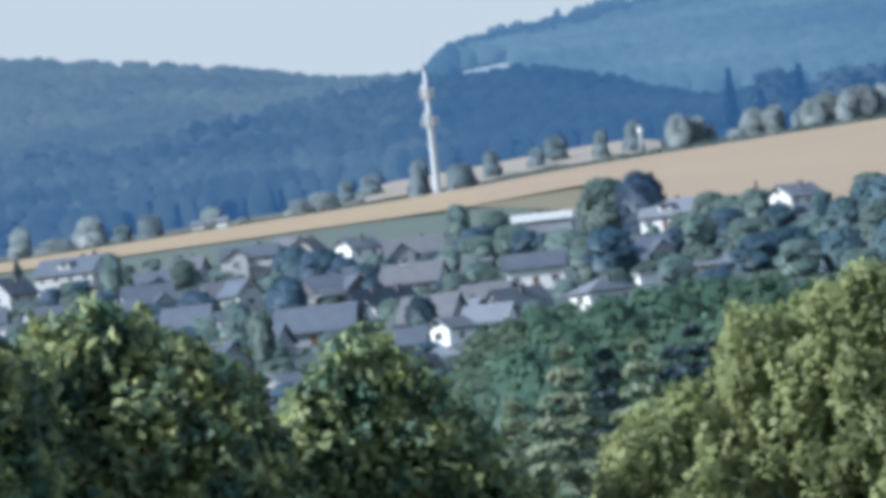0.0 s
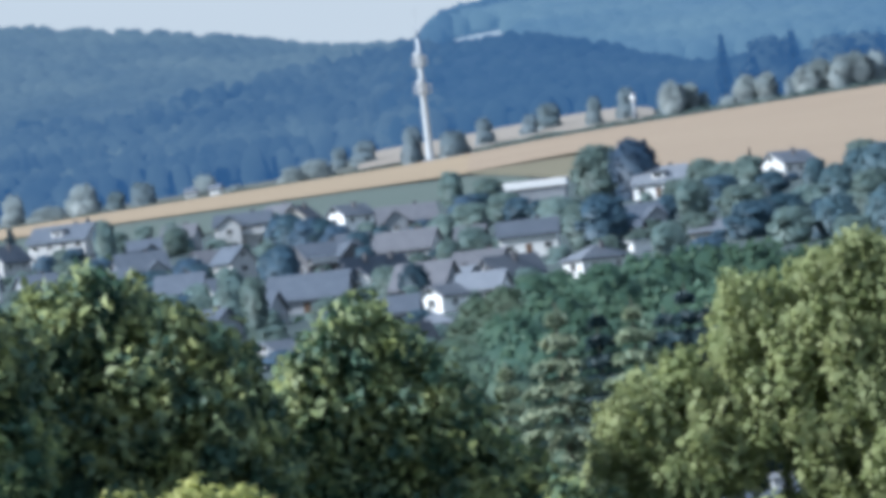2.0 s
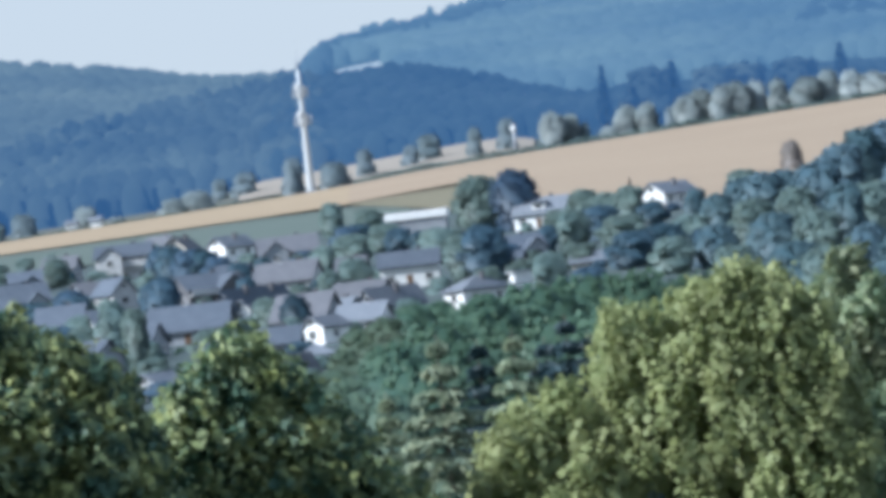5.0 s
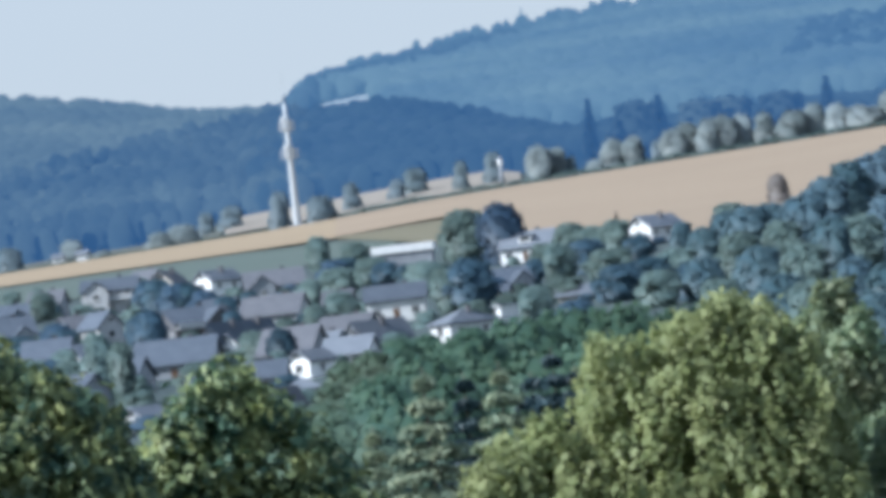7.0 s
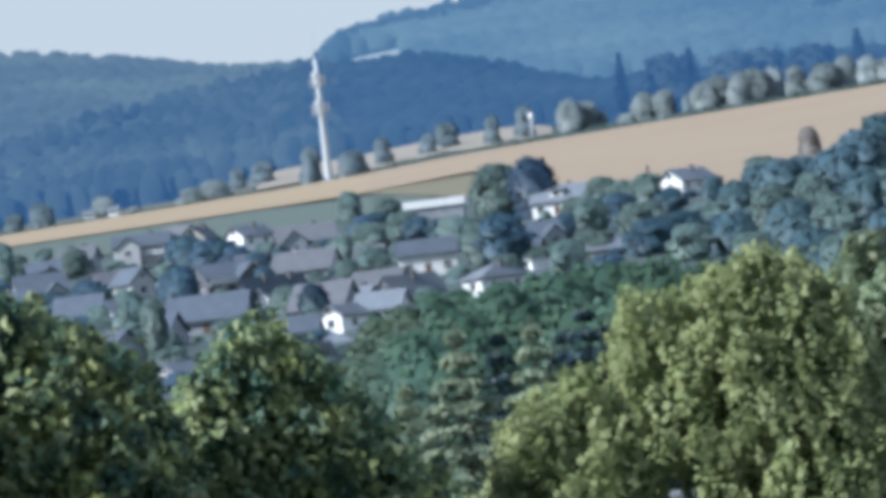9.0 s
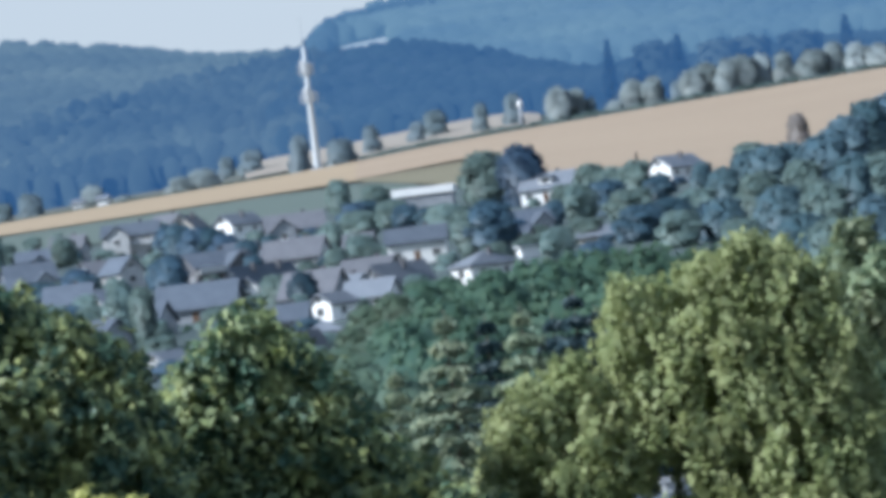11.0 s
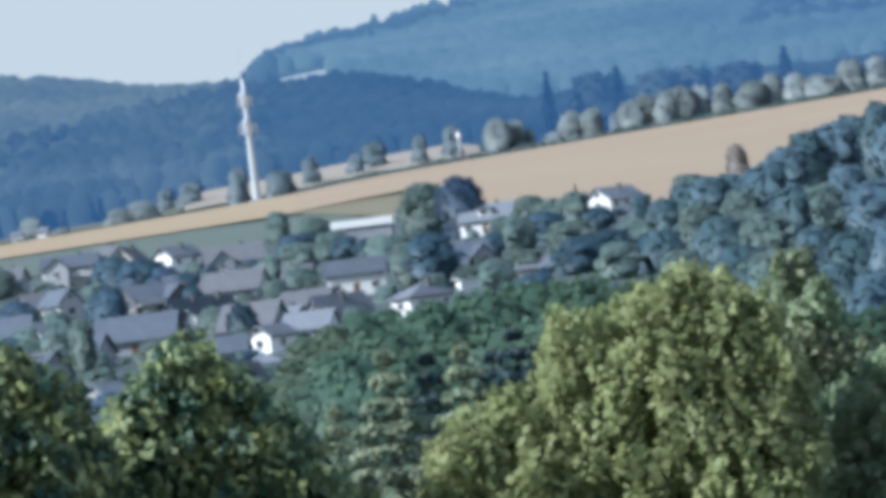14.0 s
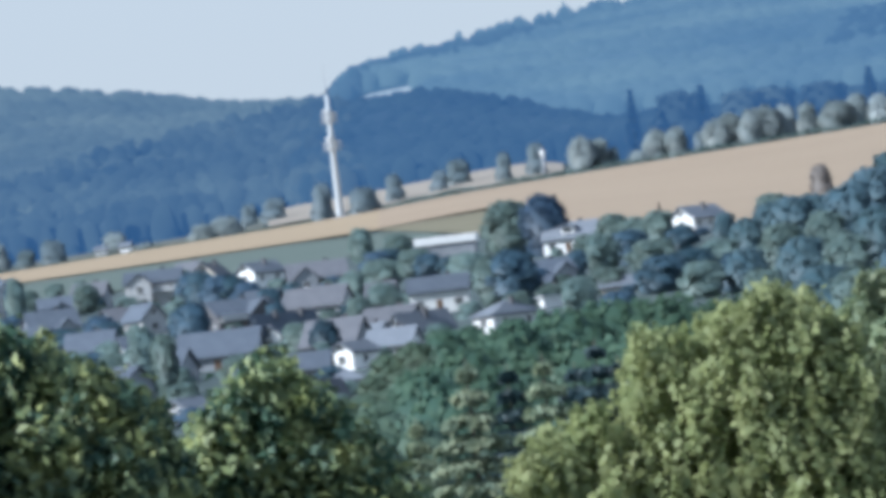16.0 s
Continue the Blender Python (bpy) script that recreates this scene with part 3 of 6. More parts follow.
def leafy_tree(name, x, y, height, width, crown_share, leaves, leaf, material, label, seed, lobes=34, full=0.5, group="", size=0.30, extra=(), loose=0.35, limbs=7, shell=(0.55, 26, 0.30), core=0.0):
    """A broadleaf tree standing on the land."""
    rng = np.random.default_rng(seed)
    root = empty(name, x, y, ground(x, y))
    base = height * (1 - crown_share)
    stem(root, base + (height - base) * 0.6, 0.035 * height * 0.5 + 0.05, limbs, "bark", seed, width)
    if extra:
        spray_crown(rng, root, extra, width, material, leaf * 0.9, 8, 62 if height > 11 else 130, 0.52 if height > 11 else 0.3, 0.1, 0.45, core=0.62, slim=0.52, whole=0.8 if height > 11 else 0.2)
        return tagged(root, label, "tree", group)
    lob = round_lobes(rng, base, height, width, lobes, full, size)
    for t in (0.12, 0.32, 0.52, 0.72):
        s = (t - full) / (full if t < full else 1 - full)
        wide = 0.42 * width * math.sqrt(max(0.04, 1 - 0.96 * s * s))
        for k in range(3):
            r = min(0.62 * wide, 0.36 * (height - base))
            lob.append(((wide - r) * math.cos(2.1 * k + 5 * t), (wide - r) * math.sin(2.1 * k + 5 * t), base + t * (height - base), r))
    pts, way = lobed_points(rng, lob, leaves, *shell)
    v, f = cards(rng, pts, way, leaf, 0.75, loose)
    v, f = with_core(v, f, lob, core)
    f, shade = rounded_shade(v, f, np.array([0.0, 0.0, base + 0.42 * (height - base)]), 0.85)
    # Normals lean towards sun and camera: flat, hazy shading is put into them.
    shade = shade * 0.55 + np.array([-0.12, -0.22, 0.42])
    raw("crown", v, f, material, root, False, shade)
    return tagged(root, label, "tree", group)


def weeping_tree(name, x, y, height, width, material, label, seed, places, leaf=0.25, gap=None):
    """A birch or alder: sprays of small leaves that hang from rounded boughs."""
    rng = np.random.default_rng(seed)
    root = empty(name, x, y, ground(x, y))
    stem(root, height * 0.8, 0.22, 8, "birch_bark", seed, width)
    spray_crown(rng, root, places, width, material, leaf, 9, 58, 0.7, 0.75, 0.65, "bough", gap, 0.0 if gap else 0.6, front_lean=0.45)
    return tagged(root, label, "tree")


def conifer(name, x, y, height, width, material, label, seed, spray=0.35, per=34, whorls=26, group=""):
    """A spruce: tiers of drooping boughs of uneven length, set with sprays of needles."""
    rng = np.random.default_rng(seed)
    root = empty(name, x, y, ground(x, y))
    part("trunk", pipe(bmesh.new(), [(0, 0, -0.5), (0, 0, height * 0.5), (0, 0, height)], (0.018 * height, 0.010 * height, 0.02), 8), "bark", root)
    pts, out = [], []
    for k in range(whorls):
        t = (k + rng.uniform(0.2, 0.8)) / whorls
        z = height * (0.12 + 0.88 * t)
        reach = 0.5 * width * (1 - t) ** 0.92 + 0.05
        count = 6 if t < 0.8 else 5
        for j in range(count):
            a = k * 1.1 + j * 2 * math.pi / count + rng.uniform(-0.3, 0.3)
            r = reach * rng.uniform(0.6, 1.25)
            n = max(6, int(per * (0.35 + r / (0.5 * width))))
            s = np.sqrt(rng.uniform(0.02, 1, n)) * r
            lift = rng.uniform(-0.35, 0.1)
            up = z + rng.uniform(-0.6, 0.6) * height / whorls
            p = np.stack([s * math.cos(a), s * math.sin(a), up + (lift - 0.42) * s + 0.22 * s * s / max(r, 0.3)], axis=1)
            wide = 0.20 * r * (1 - 0.75 * s / r) + 0.05
            off = rng.normal(size=n) * wide
            p[:, 0] -= off * math.sin(a)
            p[:, 1] += off * math.cos(a)
            p[:, 2] -= np.abs(rng.normal(scale=0.07 * r + 0.03, size=n))
            pts.append(p)
            out.append(np.tile([math.cos(a) * 0.6, math.sin(a) * 0.6, 0.75], (n, 1)))
    v, f = cards(rng, np.concatenate(pts), np.concatenate(out), spray, 0.42, 0.35)
    f, shade = rounded_shade(v, f, np.array([0.0, 0.0, height * 0.45]), 0.35)
    raw("crown", v, f, material, root, False, shade)
    return tagged(root, label, "tree", group)


def conifer(name, x, y, height, width, material, label, seed, spray=0.35, per=34, whorls=26, group=""):
    """A spruce: whorls of drooping boughs set with flat sprays of needles."""
    rng = np.random.default_rng(seed)
    root = empty(name, x, y, ground(x, y))
    bm = bmesh.new()
    tube(bm, (0, 0, -0.5), (0, 0, height * 0.5), 0.018 * height, 0.010 * height, 8)
    tube(bm, (0, 0, height * 0.5), (0, 0, height), 0.010 * height, 0.02, 8)
    part("trunk", bm, "bark", root)
    pts, out = [], []
    for k in range(whorls):
        t = (k + 0.5) / whorls
        z = height * (0.12 + 0.87 * t)
        reach = 0.5 * width * (1 - t) ** 0.95 + 0.08
        for j in range(7):
            a = k * 1.1 + j * 2 * math.pi / 7 + rng.uniform(-0.25, 0.25)
            r = reach * rng.uniform(0.75, 1.15)
            s = np.sqrt(rng.uniform(0.02, 1, per)) * r
            p = np.stack([s * math.cos(a), s * math.sin(a), z - 0.35 * s + 0.12 * s * s / max(r, 0.3) + rng.normal(scale=0.06, size=per)], axis=1)
            p[:, 0] += rng.normal(scale=0.16 * r + 0.03, size=per) * -math.sin(a)
            p[:, 1] += rng.normal(scale=0.16 * r + 0.03, size=per) * math.cos(a)
            p[:, 2] -= np.abs(rng.normal(scale=0.10 * r, size=per))
            pts.append(p)
            out.append(np.tile([math.cos(a) * 0.7, math.sin(a) * 0.7, 0.7], (per, 1)))
    v, f = cards(rng, np.concatenate(pts), np.concatenate(out), spray, 0.5, 0.3)
    raw("crown", v, f, material, root)
    return tagged(root, label, "tree", group)


# one tree of each village kind stands first; the others share its meshes
KINDS = {}


def village_tree(kind, x, y, width, height, label, group="village trees"):
    """A garden tree of a kind, as wide and high as given."""
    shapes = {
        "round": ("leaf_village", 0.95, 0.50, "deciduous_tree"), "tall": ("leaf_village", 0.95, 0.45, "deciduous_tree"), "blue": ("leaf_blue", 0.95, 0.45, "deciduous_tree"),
        "copper": ("leaf_copper", 0.95, 0.50, "copper_beech"), "bush": ("leaf_village", 0.99, 0.18, "bush"), "haze": ("leaf_soft", 0.95, 0.4, "deciduous_tree"), "ridge": ("leaf_ridge_haze", 0.99, 0.18, "bush"), "pale": ("leaf_pale_haze", 0.98, 0.28, "deciduous_tree"), "poplar": ("leaf_pale_haze", 0.98, 0.40, "poplar_tree"),
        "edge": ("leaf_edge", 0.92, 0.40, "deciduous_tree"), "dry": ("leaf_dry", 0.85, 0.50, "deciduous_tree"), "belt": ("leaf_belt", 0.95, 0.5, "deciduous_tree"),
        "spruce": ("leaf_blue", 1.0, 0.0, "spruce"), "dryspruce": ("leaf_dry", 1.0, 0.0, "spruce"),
        # farwood and farspruce take the emissive haze colour of the far woods.
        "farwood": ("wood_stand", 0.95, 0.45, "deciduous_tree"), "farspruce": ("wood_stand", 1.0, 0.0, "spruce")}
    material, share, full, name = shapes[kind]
    variants = KINDS.setdefault(kind, [])
    m = pose(x, y, ground(x, y) - ((0.25 if kind == "ridge" else 0.1) * height if kind in ("ridge", "pale", "bush", "poplar") else 0.1), 0, 0, (x * 37 + y * 11) % 70 - 35)
    want = 3 if kind in ("round", "blue", "belt", "pale", "edge", "ridge", "bush", "poplar") else 1
    if len(variants) < want:
        seed = 100 + len(KINDS) * 10 + len(variants)
        if name == "spruce":
            ob = conifer(name, x, y, 10.0, 3.6, material, label, seed, 0.6, 10, 18)
        else:
            thin = kind in ("ridge", "pale", "poplar", "dry", "copper")
            ob = leafy_tree(name, x, y, 8.0, 6.6, share, 9000, 0.38 if thin else 0.43, material, label, seed, 4 if thin else 11, full, size=0.92 if thin else 0.56, limbs=3, loose=0.4, shell=(0.92, 60, 0.14) if thin else (0.90, 44, 0.18), core=0.95 if thin else 0.93)
        variants.append((ob, 10.0, 3.6) if name == "spruce" else (ob, 8.3, 7.4) if thin else (ob, 8.0, 6.0))
        ob.matrix_world = m @ Matrix.Diagonal((width / variants[-1][2], width / variants[-1][2], height / variants[-1][1], 1))
        tagged(ob, label, "bush" if name == "bush" else "tree", group)
        return ob
    ob, h0, w0 = variants[int(abs(x * 7 + y)) % len(variants)]
    made = copy_thing(ob, m)
    made.matrix_basis = m @ Matrix.Diagonal((width / w0, width / w0, height / h0, 1))
    return tagged(made, label, "bush" if name == "bush" else "tree", group)


def hedge(x0, x1, y, tall, material, label, seed):
    """A cut hedge along the ridge: leaves packed on a low rounded bank."""
    rng = np.random.default_rng(seed)
    n = int((x1 - x0) * 26)
    x = rng.uniform(x0, x1, n)
    a = rng.uniform(0.0, math.pi, n)
    bank = tall * (0.85 + 0.25 * np.sin(x * 0.31) * np.sin(x * 0.083 + 1))
    out = np.stack([np.zeros(n), -np.cos(a), np.sin(a)], axis=1)
    pts = np.stack([x, y - np.cos(a) * 0.9, np.array([ground(q, y) for q in x]) + np.sin(a) * bank], axis=1)
    v, f = cards(rng, pts, out, 0.7, 0.75, 0.4)
    return tagged(raw("hedge", v, f, material), label, "hedge", "", "stuff")


# ---- far woods: many crowns in one sheet ----
def crown_shapes(seed, spiky):
    rng = np.random.default_rng(seed)
    out = []
    for k in range(6):
        bm = bmesh.new()
        bmesh.ops.create_icosphere(bm, subdivisions=2, radius=1.0)
        v = np.array([p.co[:] for p in bm.verts])
        f = np.array([[q.index for q in t.verts] for t in bm.faces])
        bm.free()
        bumps = np.array([noise.noise(Vector(p) * 2.1 + Vector((k * 9.0, seed, 0))) + 0.6 * noise.noise(Vector(p) * 5.0 + Vector((k * 5.0, 0, seed))) for p in v])
        v = v * (1 + 0.32 * bumps)[:, None]
        if spiky:
            v[:, :2] *= np.clip((1.05 - v[:, 2:]) * 0.62, 0.05, 1.3)
            v[:, 2] *= 1.25
        out.append((v, f))
    return out


def woods(name, spots, material, label, seed, spiky_share=0.25, width=(7, 12), height=(14, 22), relief=0.4):
    """A wood of many crowns, standing close, rooted on the land."""
    rng = np.random.default_rng(seed)
    rounds, spikes = crown_shapes(seed, False), crown_shapes(seed + 1, True)
    vs, fs, sh, at = [], [], [], 0
    for x, y in spots:
        spiky = rng.random() < spiky_share
        v, f = (spikes if spiky else rounds)[rng.integers(6)]
        w, h = rng.uniform(*width) * (0.75 if spiky else 1.0), rng.uniform(*height) * (1.12 if spiky else 1.0)
        a = rng.uniform(0, 6.28)
        c, s = math.cos(a), math.sin(a)
        p = np.stack([(v[:, 0] * c - v[:, 1] * s) * w / 2, (v[:, 0] * s + v[:, 1] * c) * w / 2, (v[:, 2] * 0.55 + 0.5) * h], axis=1)
        p += np.array([x, y, ground(x, y) - 0.5])
        vs.append(p)
        sh.append(np.stack([v[:, 0] * c - v[:, 1] * s, v[:, 0] * s + v[:, 1] * c, v[:, 2]], axis=1) * relief + np.array([0.0, -0.3, 0.8 - 0.7 * (relief - 0.4)]))
        fs.append(f + at)
        at += len(v)
    return tagged(raw(name, np.concatenate(vs), np.concatenate(fs), material, None, True, np.concatenate(sh)), label, "woods", "", "stuff")


def canopy(name, y0, y1, b0, b1, lift, material, label, seed, step=6.0):
    """The closed roof of leaves of a wood, over which single crowns stand out."""
    rows = int((y1 - y0) / step) + 1
    cols = int((b1 - b0) * y1 / step) + 1
    verts, faces = [], []
    for j in range(rows + 1):
        y = y0 + (y1 - y0) * j / rows
        for i in range(cols + 1):
            b = b0 + (b1 - b0) * i / cols
            x = b * y
            n = noise.noise(Vector((x * 0.15, y * 0.15, seed))) * 0.8 + noise.noise(Vector((x * 0.02, y * 0.02, seed + 5))) * 2.0
            rim = min(1.0, j / 2, i / 2, (cols - i) / 2) ** 0.5
            verts.append((x, y, ground(x, y) + (lift + n) * rim))
    k = cols + 1
    faces = [(r * k + q, r * k + q + 1, (r + 1) * k + q + 1, (r + 1) * k + q) for r in range(rows) for q in range(cols)]
    return tagged(raw(name, verts, faces, material, None, True), label, "woods", "", "stuff")


def spread(seed, y0, y1, step, wide, keep):
    """Places of trees on a loose grid between two distances, where keep(x, y) holds."""
    rng = np.random.default_rng(seed)
    out = []
    y = y0
    while y < y1:
        x = -wide
        while x < wide:
            px, py = x + rng.uniform(-0.45, 0.45) * step, y + rng.uniform(-0.45, 0.45) * step
            if keep(px, py):
                out.append((px, py))
            x += step
        y += step
    return out



# ---- houses ----
WINDOW_MESHES = {}


def window_meshes(w, h):
    """Frame with two lights, sill and pane of one window size, shared by all windows of that size."""
    if (w, h) not in WINDOW_MESHES:
        t = 0.09
        xs, zs = (-w / 2, -w / 2 + t, -0.04, 0.04, w / 2 - t, w / 2), (0, t, h - t, h)
        bm = bmesh.new()
        v = [[bm.verts.new((x, -0.05, z)) for z in zs] for x in xs]
        flat = [bm.faces.new((v[i][j], v[i + 1][j], v[i + 1][j + 1], v[i][j + 1])) for i in range(5) for j in range(3) if not (j == 1 and i in (1, 3))]
        deep = bmesh.ops.extrude_face_region(bm, geom=flat)
        bmesh.ops.translate(bm, vec=(0, 0.11, 0), verts=[q for q in deep["geom"] if isinstance(q, bmesh.types.BMVert)])
        bmesh.ops.recalc_face_normals(bm, faces=bm.faces)
        sets = [("window", bm, "frame_white"), ("sill", box(bmesh.new(), -w / 2 - 0.08, -0.16, -0.07, w / 2 + 0.08, 0.03, -0.004), "frame_white"),
                ("pane", box(bmesh.new(), -w / 2 + t, -0.015, t, -0.04, 0.02, h - t), "glass")]
        made = []
        for name, b, m in sets:
            me = bpy.data.meshes.new(name)
            b.to_mesh(me)
            b.free()
            me.materials.append(M[m])
            made.append(me)
        WINDOW_MESHES[(w, h)] = made
    return WINDOW_MESHES[(w, h)]


def window_at(parent, x, y, z, w, h, yaw):
    """A window set on a wall: frame, sill and two panes; its outer side faces -y before the turn."""
    frame_mesh, sill_mesh, pane_mesh = window_meshes(w, h)
    ob = new("window", frame_mesh)
    ob.parent = parent
    ob.matrix_local = pose(x, y, z, 0, 0, yaw)
    for name, me, dx in (("sill", sill_mesh, 0), ("pane", pane_mesh, 0), ("pane", pane_mesh, w / 2 - 0.05)):
        bit = new(name, me)
        bit.parent = ob
        bit.location = (dx, 0, 0)
    return ob


def house(x, y, w, d, wall_h, roof_h, yaw, wall, roof, label, style="gable", storeys=1, chimney=True, balcony=False, dormer=False, sill=0.9, lift=0.0, stack="cladding", wing=0.0):
    """A house: w along its front, d deep, front towards -y before the turn."""
    root = empty("house", x, y, ground(x, y) + lift, yaw)
    hx, hy, e = w / 2, d / 2, 0.55
    bm = bmesh.new()
    box(bm, -hx, -hy, -3.0, hx, hy, wall_h)
    if style == "gable":
        for s in (-1, 1):
            q = [bm.verts.new(p) for p in ((s * hx, -hy, wall_h), (s * hx, hy, wall_h), (s * hx, 0, wall_h + roof_h))]
            r = [bm.verts.new(p) for p in ((s * (hx - 0.3), -hy, wall_h), (s * (hx - 0.3), hy, wall_h), (s * (hx - 0.3), 0, wall_h + roof_h))]
            bm.faces.new(q), bm.faces.new(r)
    if style == "front":
        for s in (-1, 1):
            q = [bm.verts.new(p) for p in ((-hx, s * hy, wall_h), (hx, s * hy, wall_h), (0, s * hy, wall_h + roof_h))]
            r = [bm.verts.new(p) for p in ((-hx, s * (hy - 0.3), wall_h), (hx, s * (hy - 0.3), wall_h), (0, s * (hy - 0.3), wall_h + roof_h))]
            bm.faces.new(q), bm.faces.new(r)
    bmesh.ops.recalc_face_normals(bm, faces=bm.faces)
    part("wall", bm, wall, root)
    bm = bmesh.new()
    t = 0.28
    zt = wall_h + t
    if style == "gable":
        k = roof_h / hy
        for s in (-1, 1):
            slab(bm, [(-hx - e, s * (hy + e), zt - k * e), (hx + e, s * (hy + e), zt - k * e), (hx + e, 0, zt + roof_h), (-hx - e, 0, zt + roof_h)][::s], t)
    elif style == "front":
        k = roof_h / hx
        for s in (-1, 1):
            slab(bm, [(s * (hx + e), -hy - e, zt - k * e), (s * (hx + e), hy + e, zt - k * e), (0, hy + e, zt + roof_h), (0, -hy - e, zt + roof_h)][::s], t)
    elif style == "hip":
        g = max(0.1, hx - hy)
        z0 = zt - 0.15
        low = [(-hx - e, -hy - e, z0), (hx + e, -hy - e, z0), (hx + e, hy + e, z0), (-hx - e, hy + e, z0)]
        r0, r1 = (-g, 0, zt + roof_h), (g, 0, zt + roof_h)
        v = [bm.verts.new(p) for p in low] + [bm.verts.new(r0), bm.verts.new(r1)] + [bm.verts.new((p[0], p[1], p[2] - t)) for p in low]
        for q in ((0, 1, 5, 4), (1, 2, 5), (2, 3, 4, 5), (3, 0, 4), (9, 8, 7, 6), (0, 6, 7, 1), (1, 7, 8, 2), (2, 8, 9, 3), (3, 9, 6, 0)):
            bm.faces.new([v[i] for i in q])
    else:
        box(bm, -hx - 0.4, -hy - 0.4, wall_h, hx + 0.4, hy + 0.4, wall_h + roof_h)
    bmesh.ops.recalc_face_normals(bm, faces=bm.faces)
    roof_ob = part("roof", bm, roof, root)
    if chimney and style != "flat":
        bm = bmesh.new()
        cx, cy = hx * 0.35, hy * 0.12
        box(bm, cx - 0.35, cy - 0.3, wall_h + roof_h * 0.6, cx + 0.35, cy + 0.3, wall_h + roof_h + 0.6)
        box(bm, cx - 0.45, cy - 0.4, wall_h + roof_h + 0.6, cx + 0.45, cy + 0.4, wall_h + roof_h + 0.75)
        part("chimney", bm, stack, roof_ob)
    if wing and style == "gable":
        wx, ww, wd = math.copysign(hx * 0.45, wing), abs(wing) * w, 2.4
        top = min(roof_h * 0.8, ww * 0.45)
        bm = box(bmesh.new(), wx - ww / 2, -hy - wd, -3.0, wx + ww / 2, -hy - 0.004, wall_h)
        q = [bm.verts.new(c) for c in ((wx - ww / 2, -hy - wd, wall_h), (wx + ww / 2, -hy - wd, wall_h), (wx, -hy - wd, wall_h + top))]
        bm.faces.new(q)
        wing_ob = part("wing", bm, wall, root)
        bm = bmesh.new()
        for s in (-1, 1):
            slab(bm, [(wx + s * (ww / 2 + 0.4), -hy - wd - 0.4, wall_h + 0.25 - top * 0.8 / ww), (wx + s * (ww / 2 + 0.4), -hy * 0.3, wall_h + 0.25 - top * 0.8 / ww), (wx, -hy * 0.3, wall_h + 0.25 + top), (wx, -hy - wd - 0.4, wall_h + 0.25 + top)][::s], 0.22)
        bmesh.ops.recalc_face_normals(bm, faces=bm.faces)
        part("wing_roof", bm, roof, wing_ob)
        window_at(root, wx, -hy - wd, max(0.4, wall_h - 1.9), 1.4, 1.3, 0)
    if dormer and style == "gable":
        bm = bmesh.new()
        z1 = wall_h + roof_h * 0.2
        box(bm, -1.3, -hy * 0.85, z1, 1.3, -hy * 0.2, z1 + 1.6)
        dm = part("dormer", bm, wall, root)
        bm = bmesh.new()
        box(bm, -1.6, -hy * 0.95, z1 + 1.604, 1.6, -hy * 0.1, z1 + 1.8)
        part("dormer_roof", bm, roof, dm)
        window_at(root, 0, -hy * 0.85, z1 + 0.4, 1.6, 1.0, 0)
    for s in range(storeys):
        z = sill + 2.7 * s - max(0, (storeys * 2.7 - wall_h))
        count = max(1, int(w / 3.2))
        for i in range(count):
            px = -hx + w * (i + 0.5) / count
            if s == 0 and i == count // 2 and count > 2:
                bm = bmesh.new()
                box(bm, -0.5, -0.06, -0.9, 0.5, 0.05, 1.15)
                box(bm, 0.34, -0.11, 0.05, 0.42, -0.064, 0.2)
                door = part("door", bm, "door_wood", root)
                door.matrix_local = pose(px, -hy, z + 0.02, 0, 0, 0)
                continue
            window_at(root, px, -hy, z, 1.4, 1.3, 0)
        count = max(1, int(d / 3.6))
        for i in range(count):
            py = -hy + d * (i + 0.5) / count
            window_at(root, -hx, py, z, 1.2, 1.25, -90)
            window_at(root, hx, py, z, 1.2, 1.25, 90)
    if style == "front":
        window_at(root, 0, -hy, wall_h + roof_h * 0.2, 1.2, 1.1, 0)
    if balcony:
        bm = bmesh.new()
        z = 2.5
        box(bm, -hx, -hy - 1.5, z, hx, -hy - 0.004, z + 0.2)
        bal = part("balcony", bm, "render_white", root)
        bm = bmesh.new()
        box(bm, -hx, -hy - 1.5, z + 0.204, hx, -hy - 1.42, z + 1.1)
        part("parapet", bm, "render_white", bal)
    return tagged(root, label, "house", "village houses")



